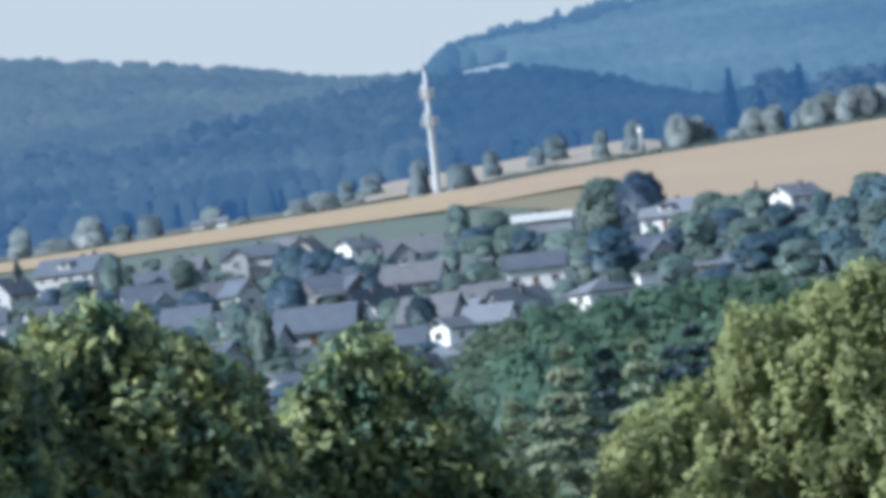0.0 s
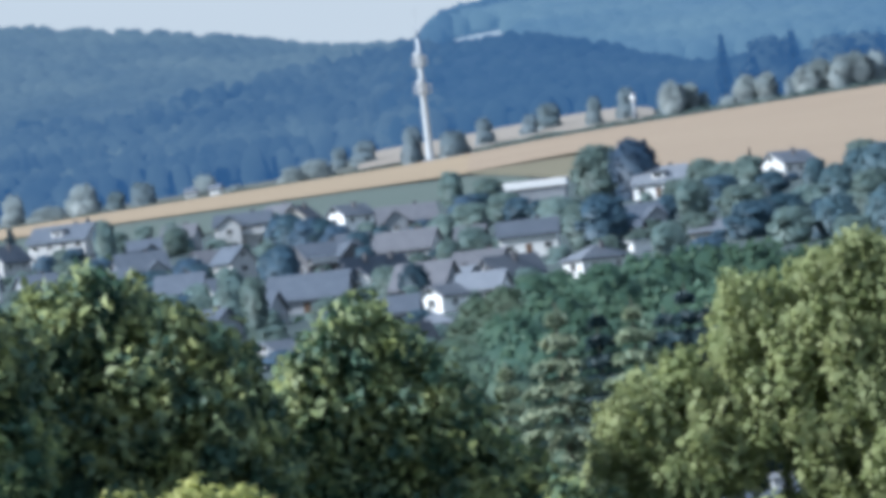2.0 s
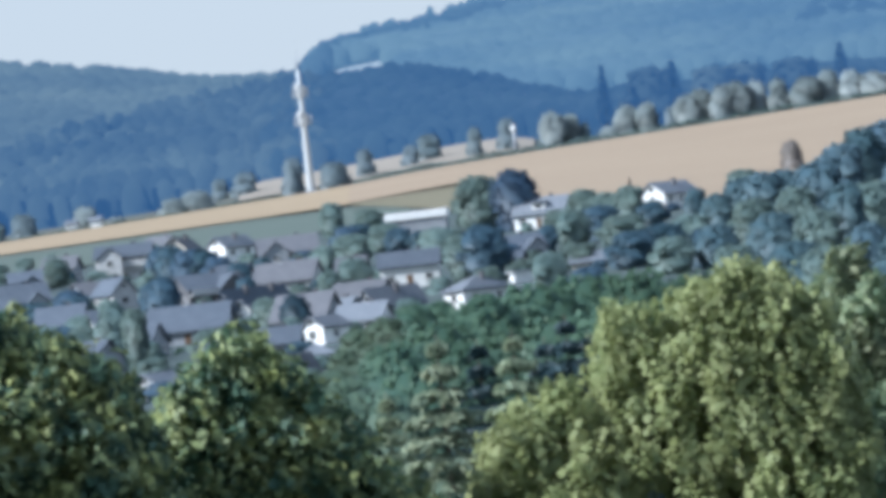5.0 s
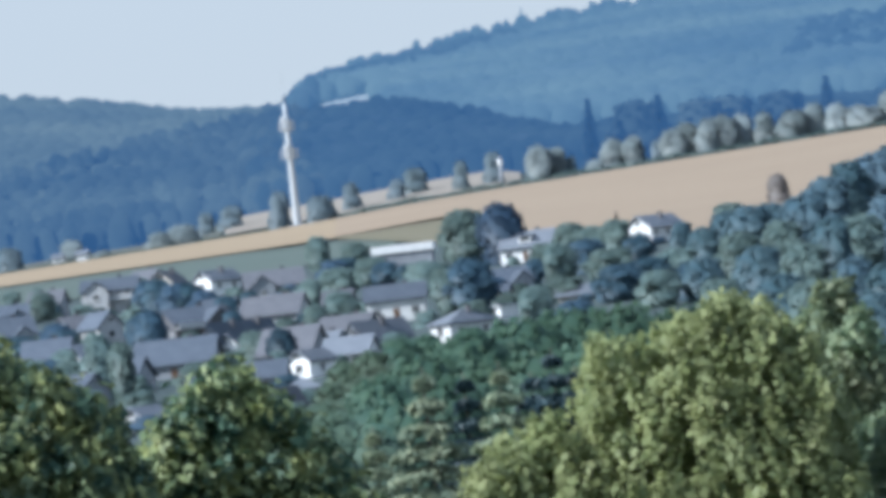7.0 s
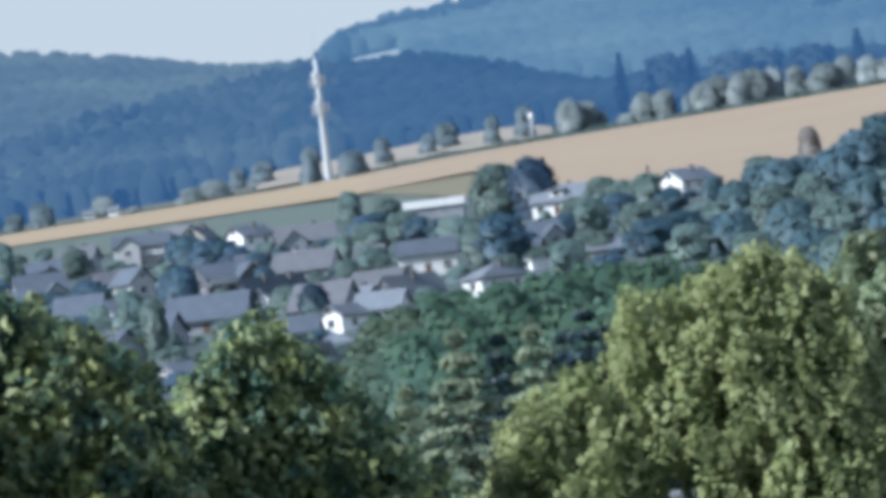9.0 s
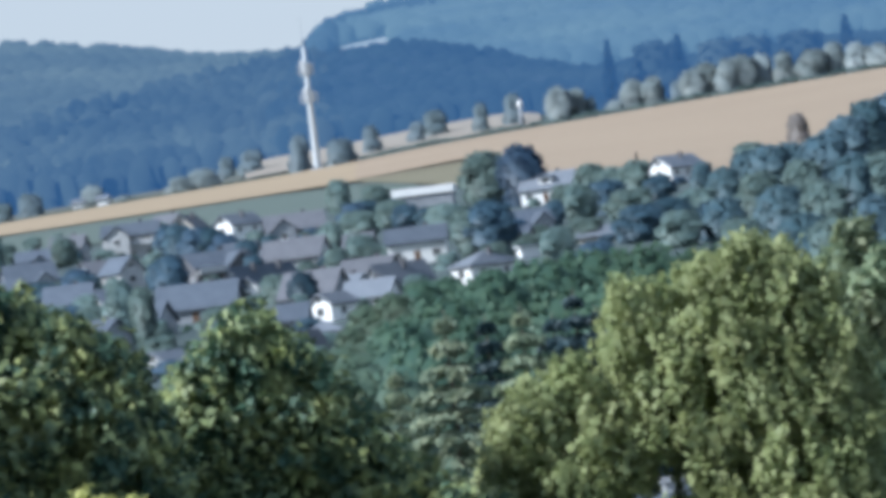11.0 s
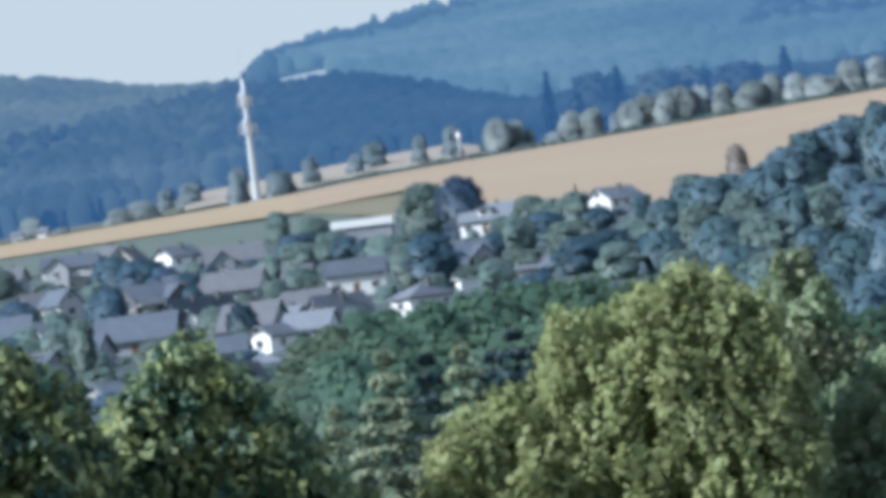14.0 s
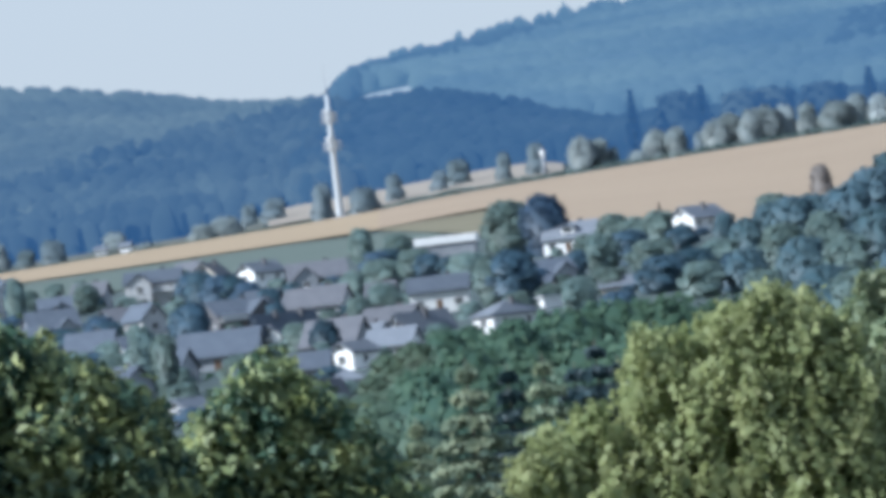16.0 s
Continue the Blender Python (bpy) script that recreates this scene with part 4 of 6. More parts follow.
# ---- radio mast ----
def mast(x, y):
    """A tapered steel radio mast with two antenna rings and a thin aerial."""
    root = empty("radio_mast", x, y, ground(x, y))
    part("shaft", pipe(bmesh.new(), [(0, 0, z) for z in (-1.0, 2.0, 12.0, 24.0, 38.4)], (1.40, 1.25, 1.05, 0.85, 0.55), 18), "mast_paint", root)
    bm = bmesh.new()
    box(bm, -2.6, -2.6, -1.0, 2.6, 2.6, 0.9, 0.1)
    part("plinth", bm, "render_grey", root)
    bm = bmesh.new()
    tube(bm, (0, 0, 38.4), (0, 0, 43.0), 0.16, 0.12, 8)
    tube(bm, (0, 0, 43.0), (0, 0, 48.0), 0.09, 0.05, 6)
    part("aerial", bm, "steel", root)
    for z, arm in ((21.6, 2.5), (30.2, 2.2)):
        bm = bmesh.new()
        tube(bm, (0, 0, z), (0, 0, z + 0.25), arm * 0.62, arm * 0.62, 16)
        ring = part("platform", bm, "steel", root)
        for i in range(6):
            a = i * math.pi / 3
            bm = bmesh.new()
            box(bm, -0.42, -0.22, -0.4, 0.42, 0.22, 2.7, 0.05)
            ant = part("panel_antenna", bm, "antenna_white", ring)
            for up in (0.5, 2.1):
                part("arm", tube(bmesh.new(), (0.3 * math.cos(a), 0.3 * math.sin(a), z + up), ((arm - 0.2) * math.cos(a), (arm - 0.2) * math.sin(a), z + up), 0.1, 0.08, 6), "steel", ring)
            ant.matrix_local = pose(arm * math.cos(a), arm * math.sin(a), z, 0, 0, math.degrees(a) + 90)
        for i, a in enumerate((-2.2, -0.9)):
            bm = bmesh.new()
            tube(bm, (0, 0, 0), (0, 0, 0.45), 0.75, 0.85, 16)
            dish = part("dish_antenna", bm, "antenna_white", ring)
            dish.matrix_local = Matrix.Translation((1.5 * math.cos(a), 1.5 * math.sin(a), z + 3.3 - i)) @ Vector((math.cos(a), math.sin(a), 0)).to_track_quat("Z", "Y").to_matrix().to_4x4()
    return tagged(root, "pale grey radio mast with two rings of white antennas", "mast")


def tower(x, y):
    """A slim white tower behind the ridge hedge."""
    root = empty("lookout_tower", x, y, ground(x, y))
    part("shaft", pipe(bmesh.new(), [(0, 0, -1), (0, 0, 3), (0, 0, 6.0)], [0.8, 0.7, 0.6], 12), "render_grey", root)
    part("cabin", pipe(bmesh.new(), [(0, 0, 6.0), (0, 0, 6.4), (0, 0, 8.2)], [0.6, 0.85, 0.8], 12), "render_bright", root)
    part("roof", pipe(bmesh.new(), [(0, 0, 8.2), (0, 0, 8.5), (0, 0, 9.2)], [0.95, 0.65, 0.1], 12), "roof_grey", root)
    return tagged(root, "slim white tower behind the ridge hedge", "tower")


def seed_tufts(x, y, z):
    """Reddish dry seed tufts over the crown of the light green tree."""
    rng = np.random.default_rng(61)
    tree = bpy.data.objects["hornbeam_tree"]
    n = 55
    pick = rng.integers(0, 26, n)
    heart = np.stack([rng.uniform(x - 0.3, x + 0.6, 26), rng.normal(y - 1.6, 0.4, 26), z + 0.25 - rng.uniform(0, 1.0, 26)], axis=1)
    pts = heart[pick] + rng.normal(scale=0.12, size=(n, 3)) - np.array(tree.location)
    v, f = cards(rng, pts, np.tile([-0.3, -0.7, 0.5], (n, 1)), 0.11, 0.7, 0.6)
    tagged(raw("seed_tuft", v, f, "seed_dry", tree), "reddish dry seed tufts", kind="stuff")


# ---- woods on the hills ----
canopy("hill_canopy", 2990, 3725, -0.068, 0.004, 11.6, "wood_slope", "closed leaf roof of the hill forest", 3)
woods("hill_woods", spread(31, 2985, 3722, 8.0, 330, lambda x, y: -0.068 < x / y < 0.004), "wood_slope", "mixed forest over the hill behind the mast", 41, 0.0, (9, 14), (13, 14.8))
canopy("edge_canopy", 2945, 3195, -0.004, 0.082, 15.3, "wood_edge", "leaf roof of the forest edge, shade and haze in its colour", 4)
woods("edge_woods", spread(32, 2932, 3190, 8.0, 330, lambda x, y: -0.004 < x / y < 0.082), "wood_edge", "forest edge behind the ridge, shade and haze in its colour", 43, 0.0, (9, 14), (16.2, 18.2))
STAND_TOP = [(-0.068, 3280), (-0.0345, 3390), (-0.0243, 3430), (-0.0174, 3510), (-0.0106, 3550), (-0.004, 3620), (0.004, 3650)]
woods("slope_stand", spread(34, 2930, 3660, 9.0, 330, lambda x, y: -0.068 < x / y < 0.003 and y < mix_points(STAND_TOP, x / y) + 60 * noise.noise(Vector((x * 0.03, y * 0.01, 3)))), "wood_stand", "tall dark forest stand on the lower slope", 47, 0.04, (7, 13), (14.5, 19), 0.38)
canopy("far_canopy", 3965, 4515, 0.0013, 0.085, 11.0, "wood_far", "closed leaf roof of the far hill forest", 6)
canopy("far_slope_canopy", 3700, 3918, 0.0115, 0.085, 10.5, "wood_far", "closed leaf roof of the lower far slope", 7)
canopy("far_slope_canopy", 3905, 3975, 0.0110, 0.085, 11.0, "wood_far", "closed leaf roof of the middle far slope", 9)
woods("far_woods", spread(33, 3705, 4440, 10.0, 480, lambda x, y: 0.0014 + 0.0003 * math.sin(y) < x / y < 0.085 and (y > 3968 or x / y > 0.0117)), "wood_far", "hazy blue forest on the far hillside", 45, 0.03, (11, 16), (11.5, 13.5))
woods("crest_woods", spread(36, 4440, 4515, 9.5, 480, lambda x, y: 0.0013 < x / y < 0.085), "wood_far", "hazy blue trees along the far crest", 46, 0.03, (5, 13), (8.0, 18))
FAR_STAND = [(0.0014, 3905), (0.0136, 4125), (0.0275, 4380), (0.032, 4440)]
woods("far_stand", spread(37, 3905, 4440, 10.0, 130, lambda x, y: 0.0016 < x / y < 0.031 and y > mix_points(FAR_STAND, x / y)), "wood_far_stand", "darker trees below the far crest", 48, 0.0, (9, 14), (12.5, 15.5))
woods("far_stand", spread(38, 3840, 4020, 10.0, 420, lambda x, y: 0.060 + 0.00002 * (y - 3840) < x / y < 0.085), "wood_far_stand", "dark strip of trees on the far slope", 49, 0.0, (9, 14), (12.5, 15))
hedge(14.0, 210.0, 2601.0, 2.3, "leaf_village", "low olive-grey hedge along the top of the wheat field", 51)
hedge(-200.0, -8.0, 2603.0, 1.2, "leaf_village", "thin dull hedge behind the wheat strip", 52)


# ---- fields, mast, houses, trees ----
field("clover_field", "clover", [(-105.6, 1796.0), (22.8, 1892.0), (23.3, 2128.0), (-143.8, 2460.0)], "green clover field above the village roofs", 0.3)
field("hay_meadow", "meadow", [(8.6, 2200.0), (41.0, 1804.0), (51.9, 2236.0), (10.9, 2216.0)], "pale mown hay meadow on the slope", 0.5)
field("wheat_field", "wheat_gold", [(-134.9, 2204.0), (9.7, 2200.0), (12.0, 2598.0), (-158.5, 2598.0)], "ripe golden wheat field along the ridge", 0.7)
field("wheat_field", "wheat", [(9.6, 2212.0), (47.4, 2272.0), (55.0, 2598.0), (12.0, 2598.0)], "ripe golden wheat field rising to the skyline hedge", 0.7)
field("wheat_field", "wheat", [(38.8, 1924.0), (122.0, 1500.0), (215.5, 2598.0), (54.0, 2598.0)], "ripe golden wheat field above the white houses", 0.7)
field("stubble_field", "stubble", [(-22.4, 2630.0), (71.0, 2630.0), (74.2, 2748.0), (-23.4, 2748.0)], "pale harvested field behind the ridge hedge", 0.5)
field("verge_field", "verge", [(-208.8, 2610.0), (-23.5, 2610.0), (-24.7, 2748.0), (-219.8, 2748.0)], "dull green grass verge behind the ridge", 0.45)
field("far_meadow", "far_hay_haze", [(13.7, 3915.0), (43.8, 3915.0), (41.5, 3955.0), (17.8, 3955.0)], "pale clearing between two wooded hills", 0.5)
mast(0.3, 2600.0)
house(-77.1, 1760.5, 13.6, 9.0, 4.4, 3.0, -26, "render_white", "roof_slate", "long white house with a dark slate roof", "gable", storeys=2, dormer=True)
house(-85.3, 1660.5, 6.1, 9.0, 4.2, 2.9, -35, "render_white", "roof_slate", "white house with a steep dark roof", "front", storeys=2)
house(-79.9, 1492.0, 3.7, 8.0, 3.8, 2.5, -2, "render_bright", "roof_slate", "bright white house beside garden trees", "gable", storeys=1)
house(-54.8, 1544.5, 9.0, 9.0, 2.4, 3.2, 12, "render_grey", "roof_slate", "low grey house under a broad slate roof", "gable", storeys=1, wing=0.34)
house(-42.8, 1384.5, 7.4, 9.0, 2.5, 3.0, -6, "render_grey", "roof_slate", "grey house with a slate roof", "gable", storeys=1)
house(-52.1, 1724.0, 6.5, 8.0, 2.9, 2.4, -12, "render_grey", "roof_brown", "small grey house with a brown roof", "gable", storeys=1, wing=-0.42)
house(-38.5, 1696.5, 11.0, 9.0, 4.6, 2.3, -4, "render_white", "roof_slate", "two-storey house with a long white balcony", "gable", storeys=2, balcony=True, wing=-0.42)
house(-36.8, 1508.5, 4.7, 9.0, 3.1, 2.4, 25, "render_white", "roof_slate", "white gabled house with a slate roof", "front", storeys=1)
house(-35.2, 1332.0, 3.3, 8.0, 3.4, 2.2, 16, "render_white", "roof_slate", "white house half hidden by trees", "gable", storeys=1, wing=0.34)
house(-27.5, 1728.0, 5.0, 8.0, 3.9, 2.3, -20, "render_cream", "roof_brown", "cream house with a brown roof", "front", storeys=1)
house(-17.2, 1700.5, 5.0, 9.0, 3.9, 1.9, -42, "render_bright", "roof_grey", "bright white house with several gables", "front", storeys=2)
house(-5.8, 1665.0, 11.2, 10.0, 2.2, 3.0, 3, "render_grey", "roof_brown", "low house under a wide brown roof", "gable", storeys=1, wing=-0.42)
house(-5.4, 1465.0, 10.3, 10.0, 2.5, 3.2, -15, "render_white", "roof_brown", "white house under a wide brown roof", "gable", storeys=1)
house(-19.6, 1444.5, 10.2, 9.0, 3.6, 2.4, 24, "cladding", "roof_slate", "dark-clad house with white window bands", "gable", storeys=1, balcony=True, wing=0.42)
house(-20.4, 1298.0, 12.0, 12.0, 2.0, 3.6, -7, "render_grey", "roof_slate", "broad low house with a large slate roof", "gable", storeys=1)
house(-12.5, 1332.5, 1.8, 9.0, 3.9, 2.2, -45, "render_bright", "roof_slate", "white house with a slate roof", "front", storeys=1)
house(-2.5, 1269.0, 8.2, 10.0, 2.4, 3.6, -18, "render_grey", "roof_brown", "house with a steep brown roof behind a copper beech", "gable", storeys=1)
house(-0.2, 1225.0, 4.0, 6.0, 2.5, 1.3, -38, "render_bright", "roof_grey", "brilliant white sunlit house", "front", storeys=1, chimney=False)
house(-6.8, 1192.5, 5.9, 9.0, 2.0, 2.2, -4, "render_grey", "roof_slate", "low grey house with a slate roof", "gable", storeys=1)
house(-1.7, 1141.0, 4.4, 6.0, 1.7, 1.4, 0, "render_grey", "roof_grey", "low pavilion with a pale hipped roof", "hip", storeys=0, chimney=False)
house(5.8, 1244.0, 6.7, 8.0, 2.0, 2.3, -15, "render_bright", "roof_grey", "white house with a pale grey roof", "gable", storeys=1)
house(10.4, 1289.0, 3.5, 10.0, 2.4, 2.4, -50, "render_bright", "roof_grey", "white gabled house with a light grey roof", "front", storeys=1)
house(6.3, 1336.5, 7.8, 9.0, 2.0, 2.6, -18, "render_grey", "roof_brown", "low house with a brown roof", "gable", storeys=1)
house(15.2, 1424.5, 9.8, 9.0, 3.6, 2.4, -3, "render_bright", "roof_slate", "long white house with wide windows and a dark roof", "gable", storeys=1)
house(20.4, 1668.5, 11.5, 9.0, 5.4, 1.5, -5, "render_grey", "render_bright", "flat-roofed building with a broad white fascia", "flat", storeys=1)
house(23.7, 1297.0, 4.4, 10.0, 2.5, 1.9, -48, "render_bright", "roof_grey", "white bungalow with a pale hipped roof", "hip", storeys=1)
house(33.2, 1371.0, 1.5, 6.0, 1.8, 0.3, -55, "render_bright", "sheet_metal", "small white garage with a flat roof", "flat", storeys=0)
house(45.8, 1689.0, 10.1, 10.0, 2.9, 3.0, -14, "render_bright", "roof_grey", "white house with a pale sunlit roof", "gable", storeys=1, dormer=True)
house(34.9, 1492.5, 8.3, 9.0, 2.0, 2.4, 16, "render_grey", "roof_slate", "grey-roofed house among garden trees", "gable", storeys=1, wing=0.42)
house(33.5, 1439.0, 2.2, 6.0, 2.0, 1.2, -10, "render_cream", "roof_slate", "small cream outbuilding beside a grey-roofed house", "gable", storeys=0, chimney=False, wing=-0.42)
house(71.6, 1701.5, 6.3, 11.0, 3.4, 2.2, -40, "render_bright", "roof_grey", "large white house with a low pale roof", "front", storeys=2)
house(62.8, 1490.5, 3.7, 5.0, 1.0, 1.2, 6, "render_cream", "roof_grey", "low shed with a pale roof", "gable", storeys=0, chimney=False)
# Added shed: stands in for a tan strip of bare slope.
house(45.4, 1407.0, 7.0, 6.0, 0.9, 1.5, -2, "render_cream", "roof_grey", "long low shed standing in for bare tan slope", "gable", storeys=0, chimney=False)
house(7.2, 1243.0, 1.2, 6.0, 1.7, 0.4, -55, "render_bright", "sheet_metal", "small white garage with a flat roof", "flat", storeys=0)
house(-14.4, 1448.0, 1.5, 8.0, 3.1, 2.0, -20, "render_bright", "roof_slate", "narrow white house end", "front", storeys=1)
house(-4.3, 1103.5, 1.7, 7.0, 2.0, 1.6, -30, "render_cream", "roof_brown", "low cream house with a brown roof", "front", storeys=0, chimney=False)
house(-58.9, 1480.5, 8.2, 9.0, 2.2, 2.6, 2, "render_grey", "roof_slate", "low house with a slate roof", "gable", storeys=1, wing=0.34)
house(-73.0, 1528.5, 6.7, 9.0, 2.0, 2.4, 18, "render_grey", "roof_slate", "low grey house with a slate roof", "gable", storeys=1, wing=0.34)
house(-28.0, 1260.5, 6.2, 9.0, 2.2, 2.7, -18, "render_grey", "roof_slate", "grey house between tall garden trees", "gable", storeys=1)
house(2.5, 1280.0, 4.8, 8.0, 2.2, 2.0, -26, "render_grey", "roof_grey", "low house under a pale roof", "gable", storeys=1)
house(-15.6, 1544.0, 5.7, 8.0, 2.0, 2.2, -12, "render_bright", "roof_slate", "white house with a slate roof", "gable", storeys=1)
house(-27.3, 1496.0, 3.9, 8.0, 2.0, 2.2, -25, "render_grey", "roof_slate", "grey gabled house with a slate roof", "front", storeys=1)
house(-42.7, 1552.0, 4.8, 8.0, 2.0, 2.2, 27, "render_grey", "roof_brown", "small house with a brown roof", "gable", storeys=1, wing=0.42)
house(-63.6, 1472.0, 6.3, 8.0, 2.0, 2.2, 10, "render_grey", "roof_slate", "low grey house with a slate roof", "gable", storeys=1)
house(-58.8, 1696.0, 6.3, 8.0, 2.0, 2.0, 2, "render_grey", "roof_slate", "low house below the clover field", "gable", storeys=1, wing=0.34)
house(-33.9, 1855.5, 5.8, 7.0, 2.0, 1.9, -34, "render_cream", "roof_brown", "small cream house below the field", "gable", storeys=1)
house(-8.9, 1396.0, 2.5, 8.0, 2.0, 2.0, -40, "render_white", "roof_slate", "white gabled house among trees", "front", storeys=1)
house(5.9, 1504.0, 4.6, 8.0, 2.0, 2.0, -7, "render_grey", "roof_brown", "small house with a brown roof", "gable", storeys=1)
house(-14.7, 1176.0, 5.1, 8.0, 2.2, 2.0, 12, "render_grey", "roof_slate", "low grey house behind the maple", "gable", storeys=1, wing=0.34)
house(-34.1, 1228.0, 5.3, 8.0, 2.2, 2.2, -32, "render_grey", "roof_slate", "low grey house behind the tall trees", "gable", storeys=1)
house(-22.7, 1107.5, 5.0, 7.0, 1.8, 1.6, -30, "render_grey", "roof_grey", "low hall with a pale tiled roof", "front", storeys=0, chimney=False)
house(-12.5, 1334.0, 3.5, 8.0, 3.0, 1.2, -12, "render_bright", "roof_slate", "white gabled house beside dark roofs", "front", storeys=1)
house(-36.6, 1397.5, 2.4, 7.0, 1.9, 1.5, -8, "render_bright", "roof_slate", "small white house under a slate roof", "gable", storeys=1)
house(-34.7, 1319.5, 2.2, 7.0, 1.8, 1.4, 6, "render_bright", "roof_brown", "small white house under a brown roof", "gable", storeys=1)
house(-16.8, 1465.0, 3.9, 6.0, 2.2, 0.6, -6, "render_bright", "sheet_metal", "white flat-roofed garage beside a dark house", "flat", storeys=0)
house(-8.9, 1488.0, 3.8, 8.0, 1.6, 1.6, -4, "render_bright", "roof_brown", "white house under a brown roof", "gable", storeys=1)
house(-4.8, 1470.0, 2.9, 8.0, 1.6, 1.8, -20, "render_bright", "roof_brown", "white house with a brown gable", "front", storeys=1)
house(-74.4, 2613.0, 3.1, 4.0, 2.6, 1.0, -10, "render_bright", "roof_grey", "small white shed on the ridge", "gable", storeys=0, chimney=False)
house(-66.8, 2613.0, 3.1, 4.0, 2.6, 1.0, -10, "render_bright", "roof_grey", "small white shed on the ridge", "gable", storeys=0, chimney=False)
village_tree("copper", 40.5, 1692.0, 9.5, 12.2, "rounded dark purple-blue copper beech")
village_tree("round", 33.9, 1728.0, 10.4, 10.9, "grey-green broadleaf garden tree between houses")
village_tree("blue", 27.6, 1412.0, 9.0, 9.0, "bluish-green tree, shade and haze put into its colour")
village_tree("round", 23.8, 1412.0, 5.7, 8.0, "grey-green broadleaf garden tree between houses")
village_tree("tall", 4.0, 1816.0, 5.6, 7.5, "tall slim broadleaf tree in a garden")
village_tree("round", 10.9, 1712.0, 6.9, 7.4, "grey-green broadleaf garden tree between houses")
village_tree("blue", 6.2, 1688.0, 6.2, 5.1, "bluish-green tree, shade and haze put into its colour")
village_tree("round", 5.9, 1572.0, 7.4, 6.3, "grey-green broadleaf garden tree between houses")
village_tree("blue", 15.9, 1652.0, 5.5, 4.4, "bluish-green tree, shade and haze put into its colour")
village_tree("blue", 20.4, 1640.0, 6.0, 3.7, "bluish-green tree, shade and haze put into its colour")
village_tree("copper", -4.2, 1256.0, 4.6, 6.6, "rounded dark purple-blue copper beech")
village_tree("blue", -30.2, 1652.0, 6.6, 6.6, "bluish-green tree, shade and haze put into its colour")
village_tree("blue", -24.6, 1600.0, 6.4, 6.6, "bluish-green tree, shade and haze put into its colour")
village_tree("blue", -19.1, 1588.0, 5.3, 5.1, "bluish-green tree, shade and haze put into its colour")
village_tree("blue", -12.7, 1428.0, 4.2, 5.0, "bluish-green tree, shade and haze put into its colour")
village_tree("blue", 15.8, 1688.0, 6.8, 5.0, "bluish-green tree, shade and haze put into its colour")
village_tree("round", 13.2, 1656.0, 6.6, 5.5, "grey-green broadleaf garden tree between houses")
village_tree("blue", -28.7, 1452.0, 4.9, 5.8, "bluish-green tree, shade and haze put into its colour")
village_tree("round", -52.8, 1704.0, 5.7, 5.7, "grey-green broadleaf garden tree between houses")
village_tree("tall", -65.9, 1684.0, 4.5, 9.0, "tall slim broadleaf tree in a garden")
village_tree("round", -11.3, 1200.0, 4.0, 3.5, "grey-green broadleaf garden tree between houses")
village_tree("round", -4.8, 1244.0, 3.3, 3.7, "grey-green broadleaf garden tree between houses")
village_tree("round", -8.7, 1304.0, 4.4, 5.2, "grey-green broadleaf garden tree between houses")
village_tree("blue", -28.2, 1624.0, 6.0, 7.1, "bluish-green tree, shade and haze put into its colour")
village_tree("blue", -21.9, 1600.0, 6.4, 6.4, "bluish-green tree, shade and haze put into its colour")
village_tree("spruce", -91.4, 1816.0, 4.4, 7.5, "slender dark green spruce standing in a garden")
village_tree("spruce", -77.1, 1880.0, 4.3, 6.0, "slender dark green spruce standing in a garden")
village_tree("blue", -67.3, 1708.0, 4.1, 8.6, "bluish-green tree, shade and haze put into its colour")
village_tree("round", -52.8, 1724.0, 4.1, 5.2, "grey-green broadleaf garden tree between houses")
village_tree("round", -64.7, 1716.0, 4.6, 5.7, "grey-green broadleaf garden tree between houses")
village_tree("blue", -44.9, 1512.0, 6.1, 4.5, "bluish-green tree, shade and haze put into its colour")
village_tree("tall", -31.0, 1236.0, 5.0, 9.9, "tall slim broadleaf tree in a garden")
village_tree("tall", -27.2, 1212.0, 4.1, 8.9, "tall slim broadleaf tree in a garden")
village_tree("blue", -26.0, 1404.0, 5.6, 7.5, "bluish-green tree, shade and haze put into its colour")
village_tree("blue", -14.0, 1456.0, 4.9, 6.8, "bluish-green tree, shade and haze put into its colour")
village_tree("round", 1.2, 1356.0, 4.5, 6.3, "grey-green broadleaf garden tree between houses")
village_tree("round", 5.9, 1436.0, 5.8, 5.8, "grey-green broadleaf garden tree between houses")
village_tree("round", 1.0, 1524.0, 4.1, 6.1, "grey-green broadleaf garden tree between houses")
village_tree("blue", -10.5, 1572.0, 4.2, 4.2, "bluish-green tree, shade and haze put into its colour")
village_tree("blue", -50.1, 1448.0, 6.8, 4.8, "bluish-green tree, shade and haze put into its colour")
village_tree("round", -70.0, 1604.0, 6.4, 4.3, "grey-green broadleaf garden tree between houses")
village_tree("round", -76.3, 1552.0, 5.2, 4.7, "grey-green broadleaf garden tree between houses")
village_tree("blue", -78.2, 1680.0, 4.5, 3.9, "bluish-green tree, shade and haze put into its colour")
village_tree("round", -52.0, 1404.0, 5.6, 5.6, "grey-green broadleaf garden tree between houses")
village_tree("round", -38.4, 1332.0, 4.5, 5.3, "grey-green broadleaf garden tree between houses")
village_tree("blue", -39.6, 1292.0, 4.3, 5.2, "bluish-green tree, shade and haze put into its colour")
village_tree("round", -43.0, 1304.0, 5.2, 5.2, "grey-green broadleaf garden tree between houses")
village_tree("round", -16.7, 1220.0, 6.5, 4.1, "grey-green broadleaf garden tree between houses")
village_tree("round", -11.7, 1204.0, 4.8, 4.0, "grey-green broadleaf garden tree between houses")
